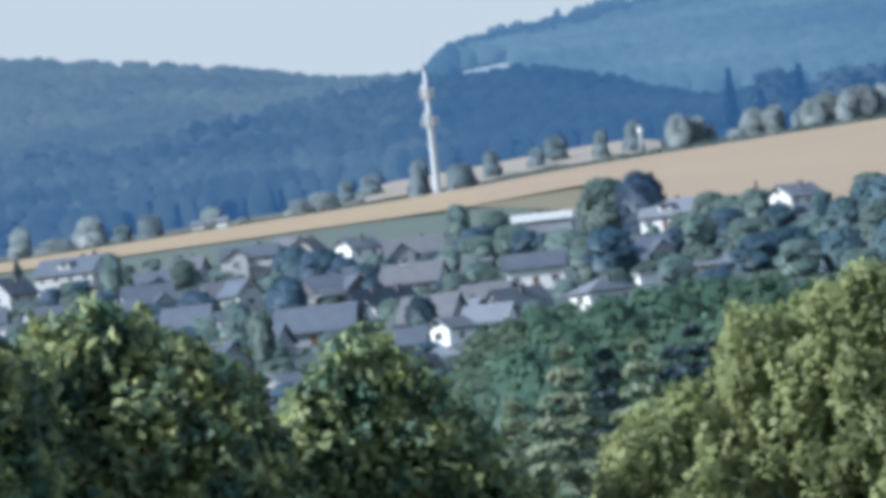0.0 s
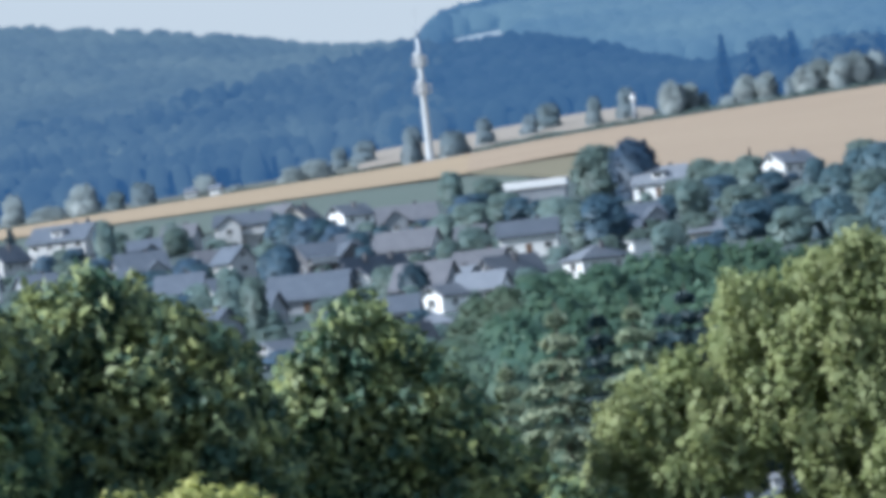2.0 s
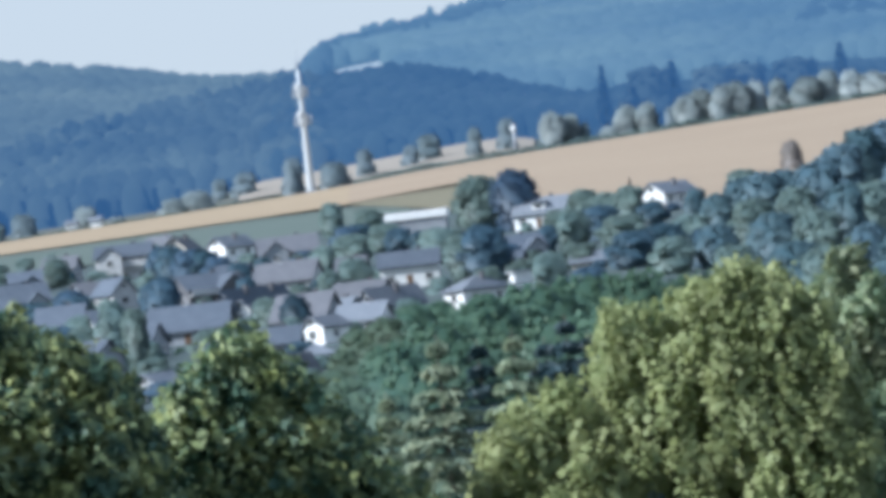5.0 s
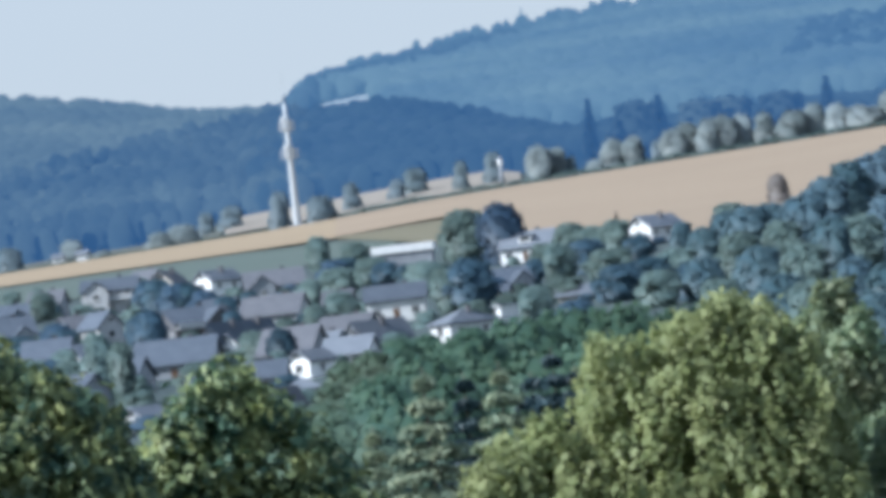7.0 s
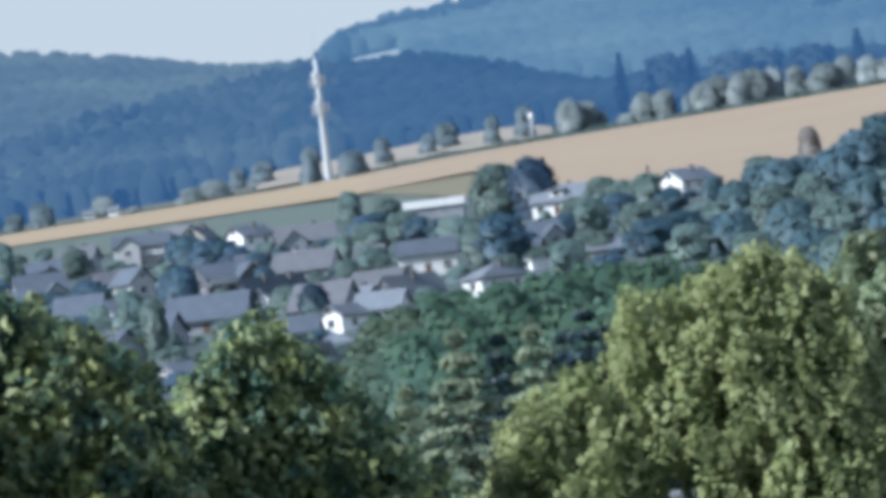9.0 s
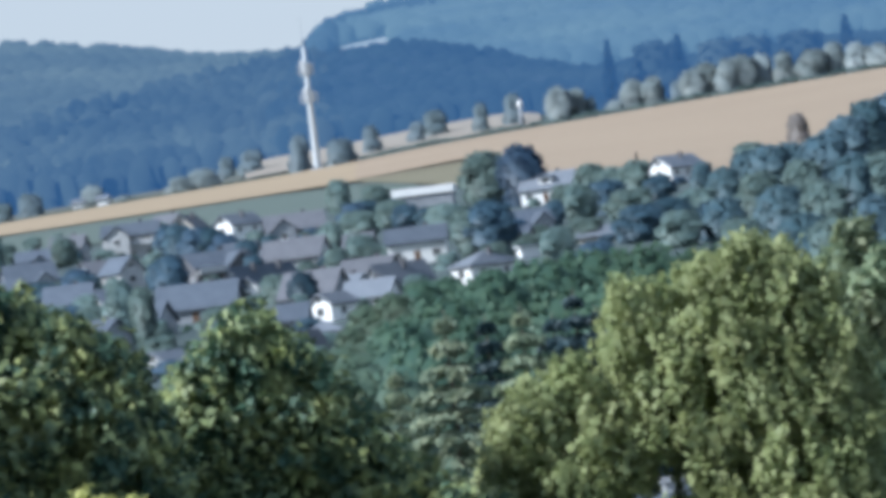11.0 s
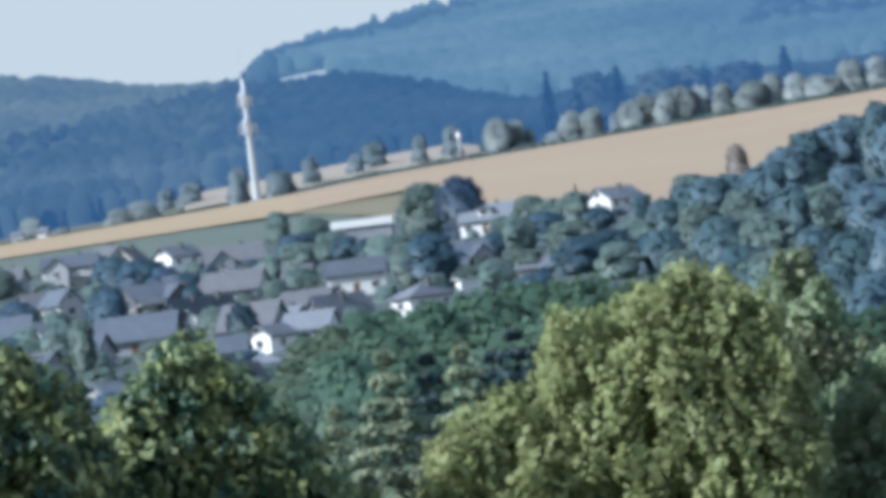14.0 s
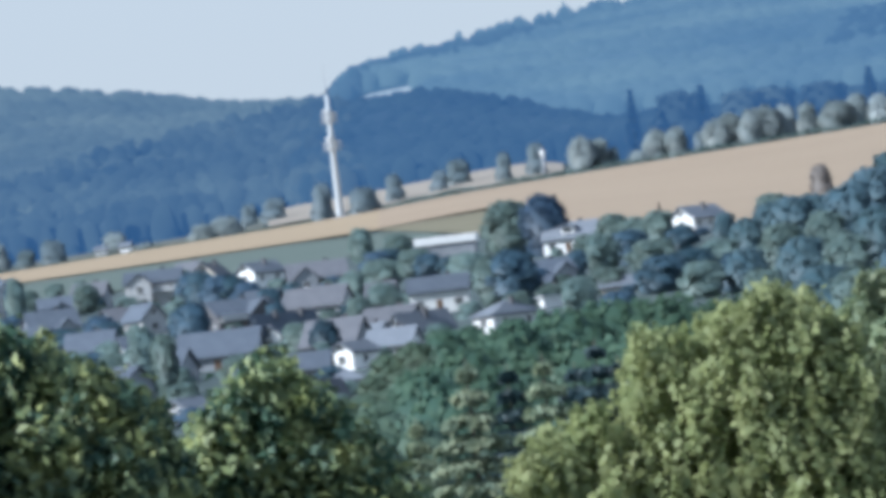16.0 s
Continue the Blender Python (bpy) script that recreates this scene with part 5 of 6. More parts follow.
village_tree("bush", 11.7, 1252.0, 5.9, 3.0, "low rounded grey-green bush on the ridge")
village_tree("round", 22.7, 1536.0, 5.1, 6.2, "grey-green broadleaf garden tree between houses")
village_tree("blue", 41.5, 1524.0, 4.1, 4.6, "bluish-green tree, shade and haze put into its colour")
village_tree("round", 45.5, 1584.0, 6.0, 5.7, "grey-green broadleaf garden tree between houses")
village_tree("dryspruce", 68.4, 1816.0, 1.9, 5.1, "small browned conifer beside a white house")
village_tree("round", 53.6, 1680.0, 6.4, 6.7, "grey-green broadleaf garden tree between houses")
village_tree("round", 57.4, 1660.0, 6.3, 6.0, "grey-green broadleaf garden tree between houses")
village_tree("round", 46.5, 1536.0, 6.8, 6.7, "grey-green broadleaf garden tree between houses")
village_tree("blue", 52.3, 1552.0, 7.9, 6.2, "bluish-green tree, shade and haze put into its colour")
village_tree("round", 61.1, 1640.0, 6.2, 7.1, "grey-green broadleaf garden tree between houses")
village_tree("pale", 59.3, 1556.0, 5.2, 3.1, "pale tree at the field edge, haze in its colour")
village_tree("blue", 63.8, 1600.0, 6.1, 4.6, "bluish-green tree, shade and haze put into its colour")
village_tree("round", 54.4, 1500.0, 8.6, 5.4, "grey-green broadleaf garden tree between houses")
village_tree("blue", 58.8, 1440.0, 8.2, 4.7, "bluish-green tree, shade and haze put into its colour")
village_tree("round", 64.3, 1452.0, 7.4, 5.2, "grey-green broadleaf garden tree between houses")
village_tree("round", 43.2, 1408.0, 6.3, 4.1, "grey-green broadleaf garden tree between houses")
village_tree("round", 38.1, 1396.0, 5.6, 3.7, "grey-green broadleaf garden tree between houses")
village_tree("blue", 51.2, 1372.0, 8.7, 5.9, "bluish-green tree, shade and haze put into its colour")
village_tree("round", 55.3, 1320.0, 7.5, 5.7, "grey-green broadleaf garden tree between houses")
village_tree("blue", 61.0, 1328.0, 6.2, 6.2, "bluish-green tree, shade and haze put into its colour")
village_tree("edge", 71.6, 1584.0, 4.6, 6.3, "dark bluish tree at the wood edge")
village_tree("edge", 71.2, 1492.0, 5.8, 7.3, "dark bluish tree at the wood edge")
village_tree("edge", 78.0, 1544.0, 6.9, 8.0, "dark bluish tree at the wood edge")
village_tree("edge", 81.3, 1528.0, 7.9, 9.0, "dark bluish tree at the wood edge")
village_tree("edge", 86.3, 1544.0, 8.9, 8.5, "dark bluish tree at the wood edge")
village_tree("round", 71.1, 1380.0, 7.3, 8.2, "grey-green broadleaf garden tree between houses")
village_tree("edge", 62.4, 1320.0, 6.8, 6.9, "dark bluish tree at the wood edge")
village_tree("round", 59.6, 1216.0, 6.4, 6.5, "grey-green broadleaf garden tree between houses")
village_tree("edge", 69.5, 1288.0, 7.4, 8.4, "dark bluish tree at the wood edge")
village_tree("round", 78.5, 1380.0, 7.3, 9.2, "grey-green broadleaf garden tree between houses")
village_tree("edge", 88.8, 1484.0, 8.6, 10.6, "dark bluish tree at the wood edge")
village_tree("edge", 98.6, 1572.0, 9.1, 11.3, "dark bluish tree at the wood edge")
village_tree("edge", 106.9, 1632.0, 10.5, 12.7, "dark bluish tree at the wood edge")
village_tree("edge", 112.8, 1652.0, 10.6, 12.9, "dark bluish tree at the wood edge")
village_tree("edge", 118.7, 1672.0, 11.8, 13.6, "dark bluish tree at the wood edge")
village_tree("edge", 122.2, 1644.0, 7.6, 15.9, "dark bluish tree at the wood edge")
village_tree("edge", 125.8, 1620.0, 12.5, 13.7, "dark bluish tree at the wood edge")
village_tree("round", 74.9, 1264.0, 7.4, 8.4, "grey-green broadleaf garden tree between houses")
village_tree("edge", 79.7, 1272.0, 5.9, 11.4, "dark bluish tree at the wood edge")
village_tree("round", 86.2, 1304.0, 8.4, 10.4, "grey-green broadleaf garden tree between houses")
village_tree("edge", 91.2, 1312.0, 6.6, 12.7, "dark bluish tree at the wood edge")
village_tree("edge", 92.5, 1272.0, 9.8, 10.8, "dark bluish tree at the wood edge")
village_tree("edge", 97.5, 1280.0, 6.5, 12.4, "dark bluish tree at the wood edge")
village_tree("edge", 65.7, 1168.0, 7.5, 7.6, "dark bluish tree at the wood edge")
village_tree("round", 66.8, 1112.0, 7.1, 8.1, "grey-green broadleaf garden tree between houses")
village_tree("edge", 72.3, 1116.0, 5.6, 10.0, "dark bluish tree at the wood edge")
village_tree("edge", 76.1, 1096.0, 8.5, 9.3, "dark bluish tree at the wood edge")
village_tree("edge", 79.1, 1068.0, 5.4, 10.3, "dark bluish tree at the wood edge")
village_tree("edge", 62.7, 936.0, 4.7, 8.4, "dark bluish tree at the wood edge")
village_tree("edge", 63.8, 892.0, 6.9, 7.5, "dark bluish tree at the wood edge")
village_tree("edge", 76.6, 992.0, 7.7, 8.4, "dark bluish tree at the wood edge")
village_tree("dry", 108.2, 1896.0, 5.6, 7.2, "small bare brownish tree in the wheat")
village_tree("round", 96.0, 1768.0, 6.2, 3.5, "grey-green broadleaf garden tree between houses")
village_tree("round", 90.3, 1772.0, 6.2, 4.7, "grey-green broadleaf garden tree between houses")
village_tree("pale", -130.4, 2625.0, 8.5, 11.2, "pale tree at the field edge, haze in its colour", "ridge hedge")
village_tree("pale", -119.3, 2612.0, 13.2, 5.8, "pale tree at the field edge, haze in its colour", "ridge hedge")
village_tree("pale", -109.2, 2640.0, 10.3, 11.3, "pale tree at the field edge, haze in its colour", "ridge hedge")
village_tree("ridge", -98.8, 2630.0, 8.4, 8.3, "rounded bush on the ridge, haze in its colour", "ridge hedge")
village_tree("ridge", -90.8, 2650.0, 9.2, 10.1, "rounded bush on the ridge, haze in its colour", "ridge hedge")
village_tree("pale", -70.9, 2640.0, 9.1, 7.7, "pale tree at the field edge, haze in its colour", "ridge hedge")
village_tree("ridge", -89.3, 2615.0, 7.6, 9.1, "rounded bush on the ridge, haze in its colour", "ridge hedge")
village_tree("pale", -60.6, 2612.0, 5.7, 3.1, "pale tree at the field edge, haze in its colour", "ridge hedge")
village_tree("pale", -42.7, 2611.0, 9.8, 6.1, "pale tree at the field edge, haze in its colour", "ridge hedge")
village_tree("pale", -35.7, 2614.0, 10.8, 7.4, "pale tree at the field edge, haze in its colour", "ridge hedge")
village_tree("ridge", -28.9, 2690.0, 7.4, 9.5, "rounded bush on the ridge, haze in its colour", "ridge hedge")
village_tree("ridge", -20.7, 2680.0, 10.4, 9.5, "rounded bush on the ridge, haze in its colour", "ridge hedge")
village_tree("ridge", -5.1, 2616.0, 8.7, 15.0, "rounded bush on the ridge, haze in its colour", "ridge hedge")
village_tree("ridge", -4.9, 2612.0, 4.9, 12.4, "rounded bush on the ridge, haze in its colour", "ridge hedge")
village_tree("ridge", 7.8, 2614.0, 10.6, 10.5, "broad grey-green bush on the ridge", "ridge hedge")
village_tree("ridge", 17.9, 2650.0, 7.7, 11.4, "rounded bush on the ridge, haze in its colour", "ridge hedge")
village_tree("ridge", 32.3, 2660.0, 6.9, 8.7, "rounded bush on the ridge, haze in its colour", "ridge hedge")
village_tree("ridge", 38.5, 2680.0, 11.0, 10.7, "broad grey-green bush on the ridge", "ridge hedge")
village_tree("ridge", 52.7, 2650.0, 6.5, 11.9, "rounded bush on the ridge, haze in its colour", "ridge hedge")
village_tree("ridge", 63.2, 2660.0, 8.1, 13.1, "rounded bush on the ridge, haze in its colour", "ridge hedge")
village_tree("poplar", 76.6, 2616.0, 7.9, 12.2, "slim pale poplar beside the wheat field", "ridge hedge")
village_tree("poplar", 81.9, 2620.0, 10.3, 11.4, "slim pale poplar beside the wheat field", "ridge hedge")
village_tree("ridge", 86.8, 2620.0, 3.4, 8.8, "rounded bush on the ridge, haze in its colour", "ridge hedge")
village_tree("pale", 93.8, 2612.0, 7.4, 5.0, "pale tree at the field edge, haze in its colour", "ridge hedge")
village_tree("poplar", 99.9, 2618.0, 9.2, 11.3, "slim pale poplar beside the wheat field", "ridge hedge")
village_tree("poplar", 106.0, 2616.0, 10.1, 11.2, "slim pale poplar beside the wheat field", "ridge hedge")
village_tree("ridge", 114.7, 2640.0, 5.7, 9.1, "rounded bush on the ridge, haze in its colour", "ridge hedge")
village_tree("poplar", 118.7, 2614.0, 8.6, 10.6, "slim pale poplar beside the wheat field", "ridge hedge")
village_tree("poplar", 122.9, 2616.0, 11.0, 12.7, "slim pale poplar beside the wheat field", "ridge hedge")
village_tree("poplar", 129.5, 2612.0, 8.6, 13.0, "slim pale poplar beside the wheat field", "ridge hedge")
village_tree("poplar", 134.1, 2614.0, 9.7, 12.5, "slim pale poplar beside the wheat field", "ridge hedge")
village_tree("pale", 140.3, 2616.0, 8.5, 12.2, "pale tree at the field edge, haze in its colour", "ridge hedge")
village_tree("pale", 147.2, 2614.0, 8.3, 11.8, "pale tree at the field edge, haze in its colour", "ridge hedge")
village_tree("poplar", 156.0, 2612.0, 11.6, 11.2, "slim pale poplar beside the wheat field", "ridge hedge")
village_tree("pale", 162.8, 2614.0, 8.3, 12.2, "pale tree at the field edge, haze in its colour", "ridge hedge")
village_tree("pale", 169.5, 2612.0, 7.9, 11.0, "pale tree at the field edge, haze in its colour", "ridge hedge")
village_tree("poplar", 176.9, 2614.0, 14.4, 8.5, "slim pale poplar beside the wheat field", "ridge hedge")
village_tree("pale", 187.4, 2616.0, 10.4, 12.4, "pale tree at the field edge, haze in its colour", "ridge hedge")
village_tree("pale", 195.8, 2616.0, 9.4, 12.0, "pale tree at the field edge, haze in its colour", "ridge hedge")
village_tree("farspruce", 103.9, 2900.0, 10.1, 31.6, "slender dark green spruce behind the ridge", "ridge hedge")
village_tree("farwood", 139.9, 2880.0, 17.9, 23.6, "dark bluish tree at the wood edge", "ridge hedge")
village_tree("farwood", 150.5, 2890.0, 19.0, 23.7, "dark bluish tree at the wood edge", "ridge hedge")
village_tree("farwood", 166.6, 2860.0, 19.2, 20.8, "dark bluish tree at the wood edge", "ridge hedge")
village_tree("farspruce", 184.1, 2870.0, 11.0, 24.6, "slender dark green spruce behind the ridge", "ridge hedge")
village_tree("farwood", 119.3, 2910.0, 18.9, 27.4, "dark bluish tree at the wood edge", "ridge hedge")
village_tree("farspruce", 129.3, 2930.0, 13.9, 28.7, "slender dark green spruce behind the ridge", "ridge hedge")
village_tree("blue", -36.8, 1796.0, 3.7, 3.2, "bluish-green tree, shade and haze put into its colour")
village_tree("blue", -37.8, 1192.0, 3.7, 3.2, "bluish-green tree, shade and haze put into its colour")
village_tree("bush", -58.5, 1868.0, 3.9, 3.2, "low rounded grey-green garden bush")
village_tree("round", -85.0, 1548.0, 4.4, 3.3, "grey-green broadleaf garden tree between houses")
village_tree("round", -41.1, 1408.0, 6.1, 4.4, "grey-green broadleaf garden tree between houses")
village_tree("blue", -65.7, 1608.0, 3.8, 3.6, "bluish-green tree, shade and haze put into its colour")
village_tree("bush", 10.3, 1448.0, 6.2, 4.0, "low rounded grey-green garden bush")
village_tree("round", -3.8, 1412.0, 4.1, 3.2, "grey-green broadleaf garden tree between houses")
village_tree("round", 25.4, 1596.0, 5.1, 4.4, "grey-green broadleaf garden tree between houses")
village_tree("blue", 8.1, 1692.0, 6.7, 5.2, "bluish-green tree, shade and haze put into its colour")
village_tree("blue", -33.1, 1308.0, 4.6, 3.5, "bluish-green tree, shade and haze put into its colour")
village_tree("round", -35.9, 1264.0, 6.0, 5.6, "grey-green broadleaf garden tree between houses")
village_tree("bush", -1.3, 1560.0, 4.7, 2.8, "low rounded grey-green garden bush")
village_tree("round", -100.0, 1840.0, 3.8, 3.5, "grey-green broadleaf garden tree between houses")
village_tree("bush", 47.7, 1552.0, 4.5, 3.5, "low rounded grey-green garden bush")
village_tree("bush", -24.4, 1176.0, 5.7, 3.4, "low rounded grey-green garden bush")
village_tree("blue", -64.4, 1628.0, 4.0, 3.5, "bluish-green tree, shade and haze put into its colour")
village_tree("blue", -65.3, 1528.0, 4.8, 3.6, "bluish-green tree, shade and haze put into its colour")
village_tree("bush", 19.4, 1372.0, 4.5, 3.0, "low rounded grey-green garden bush")
village_tree("bush", -49.3, 1264.0, 3.9, 2.0, "low rounded grey-green garden bush")
village_tree("bush", -60.6, 1440.0, 4.0, 2.8, "low rounded grey-green garden bush")
village_tree("blue", -6.0, 1504.0, 3.6, 2.9, "bluish-green tree, shade and haze put into its colour")
village_tree("bush", 36.8, 1120.0, 4.2, 2.5, "low rounded grey-green garden bush")
village_tree("bush", -30.8, 1672.0, 6.6, 4.5, "low rounded grey-green garden bush")
village_tree("round", -63.9, 1852.0, 4.3, 3.2, "grey-green broadleaf garden tree between houses")
village_tree("blue", -70.1, 1320.0, 5.5, 4.5, "bluish-green tree, shade and haze put into its colour")
village_tree("bush", 27.8, 1152.0, 6.3, 4.2, "low rounded grey-green garden bush")
village_tree("round", 35.6, 1324.0, 5.8, 5.5, "grey-green broadleaf garden tree between houses")
village_tree("bush", -41.4, 1236.0, 6.8, 5.5, "low rounded grey-green garden bush")
village_tree("blue", -45.4, 1424.0, 4.2, 4.0, "bluish-green tree, shade and haze put into its colour")
village_tree("bush", -58.5, 1264.0, 5.8, 4.7, "low rounded grey-green garden bush")
village_tree("bush", -31.4, 1548.0, 6.3, 5.2, "low rounded grey-green garden bush")
village_tree("blue", -77.5, 1372.0, 3.9, 3.8, "bluish-green tree, shade and haze put into its colour")
village_tree("blue", -9.2, 1160.0, 4.2, 3.4, "bluish-green tree, shade and haze put into its colour")
village_tree("bush", -20.2, 1404.0, 3.6, 2.7, "low rounded grey-green garden bush")
village_tree("bush", -73.5, 1568.0, 4.4, 2.3, "low rounded grey-green garden bush")
village_tree("round", -67.6, 1340.0, 6.7, 6.3, "grey-green broadleaf garden tree between houses")
village_tree("blue", 29.3, 1572.0, 5.4, 4.1, "bluish-green tree, shade and haze put into its colour")
village_tree("blue", 39.9, 1268.0, 6.2, 4.5, "bluish-green tree, shade and haze put into its colour")
village_tree("bush", 22.8, 1624.0, 6.6, 4.8, "low rounded grey-green garden bush")
village_tree("blue", 33.4, 1232.0, 3.9, 2.9, "bluish-green tree, shade and haze put into its colour")
village_tree("blue", 33.2, 1464.0, 4.0, 3.9, "bluish-green tree, shade and haze put into its colour")
village_tree("bush", -41.8, 1212.0, 3.5, 1.8, "low rounded grey-green garden bush")
village_tree("blue", -42.4, 1468.0, 5.2, 4.4, "bluish-green tree, shade and haze put into its colour")
village_tree("bush", 26.8, 1344.0, 6.2, 4.6, "low rounded grey-green garden bush")
village_tree("blue", -75.4, 1751.4, 4.4, 2.9, "dark bluish garden shrub before a house")
village_tree("blue", -76.0, 1749.2, 3.6, 2.2, "dark bluish garden shrub before a house")
village_tree("round", -78.1, 1752.0, 4.1, 2.9, "small leafy garden tree before a house")
village_tree("bush", -86.9, 1649.4, 3.8, 2.0, "low rounded grey-green garden bush")
village_tree("bush", -81.0, 1650.3, 4.2, 2.0, "low rounded grey-green garden bush")
village_tree("round", -83.9, 1647.8, 3.3, 1.7, "small leafy garden tree before a house")
village_tree("bush", -80.8, 1485.1, 2.6, 1.7, "low rounded grey-green garden bush")
village_tree("blue", -78.5, 1481.8, 2.9, 1.8, "dark bluish garden shrub before a house")
village_tree("bush", -49.5, 1536.9, 4.5, 2.2, "low rounded grey-green garden bush")
village_tree("round", -55.0, 1534.1, 3.0, 2.0, "small leafy garden tree before a house")
village_tree("blue", -52.8, 1534.1, 3.1, 1.9, "dark bluish garden shrub before a house")
village_tree("blue", -44.5, 1375.9, 3.3, 2.2, "dark bluish garden shrub before a house")
village_tree("round", -43.7, 1375.3, 4.2, 2.4, "small leafy garden tree before a house")
village_tree("blue", -51.5, 1715.9, 4.4, 2.7, "dark bluish garden shrub before a house")
village_tree("bush", -51.3, 1715.5, 4.5, 2.2, "low rounded grey-green garden bush")
village_tree("round", -44.1, 1685.7, 4.6, 2.7, "small leafy garden tree before a house")
village_tree("bush", -40.9, 1688.8, 3.1, 1.9, "low rounded grey-green garden bush")
village_tree("bush", -38.8, 1687.0, 2.7, 1.3, "low rounded grey-green garden bush")
village_tree("round", -39.7, 1499.8, 3.4, 1.5, "small leafy garden tree before a house")
village_tree("round", -38.8, 1497.4, 3.0, 1.4, "small leafy garden tree before a house")
village_tree("bush", -36.1, 1322.2, 3.9, 2.5, "low rounded grey-green garden bush")
village_tree("bush", -34.6, 1321.9, 4.4, 2.6, "low rounded grey-green garden bush")
village_tree("blue", -26.0, 1717.8, 3.7, 1.8, "dark bluish garden shrub before a house")
village_tree("bush", -24.9, 1718.6, 2.7, 1.3, "low rounded grey-green garden bush")
village_tree("round", -13.9, 1689.1, 3.7, 2.4, "small leafy garden tree before a house")
village_tree("bush", -18.7, 1689.6, 3.4, 1.8, "low rounded grey-green garden bush")
village_tree("bush", -3.4, 1656.1, 4.2, 2.0, "low rounded grey-green garden bush")
village_tree("bush", -1.1, 1654.3, 3.1, 1.7, "low rounded grey-green garden bush")
village_tree("blue", -2.8, 1656.5, 4.3, 2.3, "dark bluish garden shrub before a house")
village_tree("blue", -9.4, 1455.4, 3.0, 1.8, "dark bluish garden shrub before a house")
village_tree("blue", -0.3, 1456.1, 3.9, 2.3, "dark bluish garden shrub before a house")
village_tree("round", -11.1, 1455.0, 3.1, 2.0, "small leafy garden tree before a house")
village_tree("bush", -19.8, 1434.4, 4.2, 2.8, "low rounded grey-green garden bush")
village_tree("bush", -14.8, 1434.2, 3.9, 2.4, "low rounded grey-green garden bush")
village_tree("bush", -19.2, 1433.9, 3.3, 1.6, "low rounded grey-green garden bush")
village_tree("bush", -26.9, 1287.1, 4.3, 2.0, "low rounded grey-green garden bush")
village_tree("bush", -17.9, 1287.8, 3.8, 2.4, "low rounded grey-green garden bush")
village_tree("bush", -25.9, 1285.5, 4.3, 2.0, "low rounded grey-green garden bush")
village_tree("bush", -13.7, 1323.1, 4.5, 2.0, "low rounded grey-green garden bush")
village_tree("round", -11.7, 1323.3, 3.1, 2.0, "small leafy garden tree before a house")
village_tree("bush", -4.4, 1259.7, 3.8, 1.9, "low rounded grey-green garden bush")
village_tree("round", -2.5, 1260.8, 3.6, 2.1, "small leafy garden tree before a house")
village_tree("round", -4.6, 1260.3, 4.0, 2.0, "small leafy garden tree before a house")
village_tree("round", -10.2, 1182.0, 4.5, 2.4, "small leafy garden tree before a house")
village_tree("blue", -3.9, 1181.7, 4.5, 2.4, "dark bluish garden shrub before a house")
village_tree("bush", -1.4, 1136.6, 3.6, 2.0, "low rounded grey-green garden bush")
village_tree("round", -1.4, 1135.1, 3.9, 1.8, "small leafy garden tree before a house")
village_tree("bush", 9.6, 1236.0, 2.8, 1.9, "low rounded grey-green garden bush")
village_tree("bush", 3.9, 1235.8, 3.9, 2.4, "low rounded grey-green garden bush")
village_tree("bush", 6.9, 1277.0, 3.0, 1.5, "low rounded grey-green garden bush")
village_tree("round", 12.8, 1278.6, 4.5, 3.0, "small leafy garden tree before a house")
village_tree("bush", 7.1, 1328.5, 4.1, 2.8, "low rounded grey-green garden bush")
village_tree("bush", 8.6, 1326.4, 4.2, 2.2, "low rounded grey-green garden bush")
village_tree("round", 7.2, 1326.8, 4.1, 2.8, "small leafy garden tree before a house")
village_tree("bush", 41.9, 1677.6, 2.7, 1.9, "low rounded grey-green garden bush")
village_tree("round", 48.0, 1676.8, 2.7, 1.7, "small leafy garden tree before a house")
village_tree("bush", 47.8, 1677.3, 2.8, 1.8, "low rounded grey-green garden bush")
village_tree("round", 33.8, 1482.9, 3.6, 1.9, "small leafy garden tree before a house")
village_tree("bush", 37.3, 1482.1, 4.1, 2.0, "low rounded grey-green garden bush")
village_tree("bush", 33.5, 1484.0, 3.3, 2.3, "low rounded grey-green garden bush")
village_tree("bush", 34.0, 1432.0, 3.7, 2.5, "low rounded grey-green garden bush")
village_tree("bush", 32.7, 1432.1, 4.6, 2.1, "low rounded grey-green garden bush")
village_tree("round", 67.5, 1689.4, 4.0, 2.7, "small leafy garden tree before a house")
village_tree("blue", 71.5, 1690.3, 3.2, 1.6, "dark bluish garden shrub before a house")
village_tree("bush", 76.8, 1688.2, 3.3, 1.9, "low rounded grey-green garden bush")
village_tree("blue", 61.2, 1485.1, 4.2, 2.1, "dark bluish garden shrub before a house")
village_tree("bush", 62.0, 1483.1, 2.7, 1.5, "low rounded grey-green garden bush")
village_tree("bush", 49.3, 1399.0, 3.0, 1.8, "low rounded grey-green garden bush")
village_tree("blue", 46.2, 1398.3, 2.6, 1.3, "dark bluish garden shrub before a house")
village_tree("round", -14.2, 1438.8, 2.9, 1.5, "small leafy garden tree before a house")
village_tree("round", -13.7, 1439.1, 3.3, 2.3, "small leafy garden tree before a house")
village_tree("round", -3.1, 1094.4, 3.7, 1.9, "small leafy garden tree before a house")
village_tree("round", -4.9, 1094.8, 3.7, 2.2, "small leafy garden tree before a house")
village_tree("bush", -55.4, 1471.3, 4.3, 2.9, "low rounded grey-green garden bush")
village_tree("bush", -58.0, 1469.6, 2.9, 1.7, "low rounded grey-green garden bush")
village_tree("bush", -63.3, 1470.2, 4.3, 2.7, "low rounded grey-green garden bush")
village_tree("bush", -76.5, 1518.0, 2.9, 1.5, "low rounded grey-green garden bush")
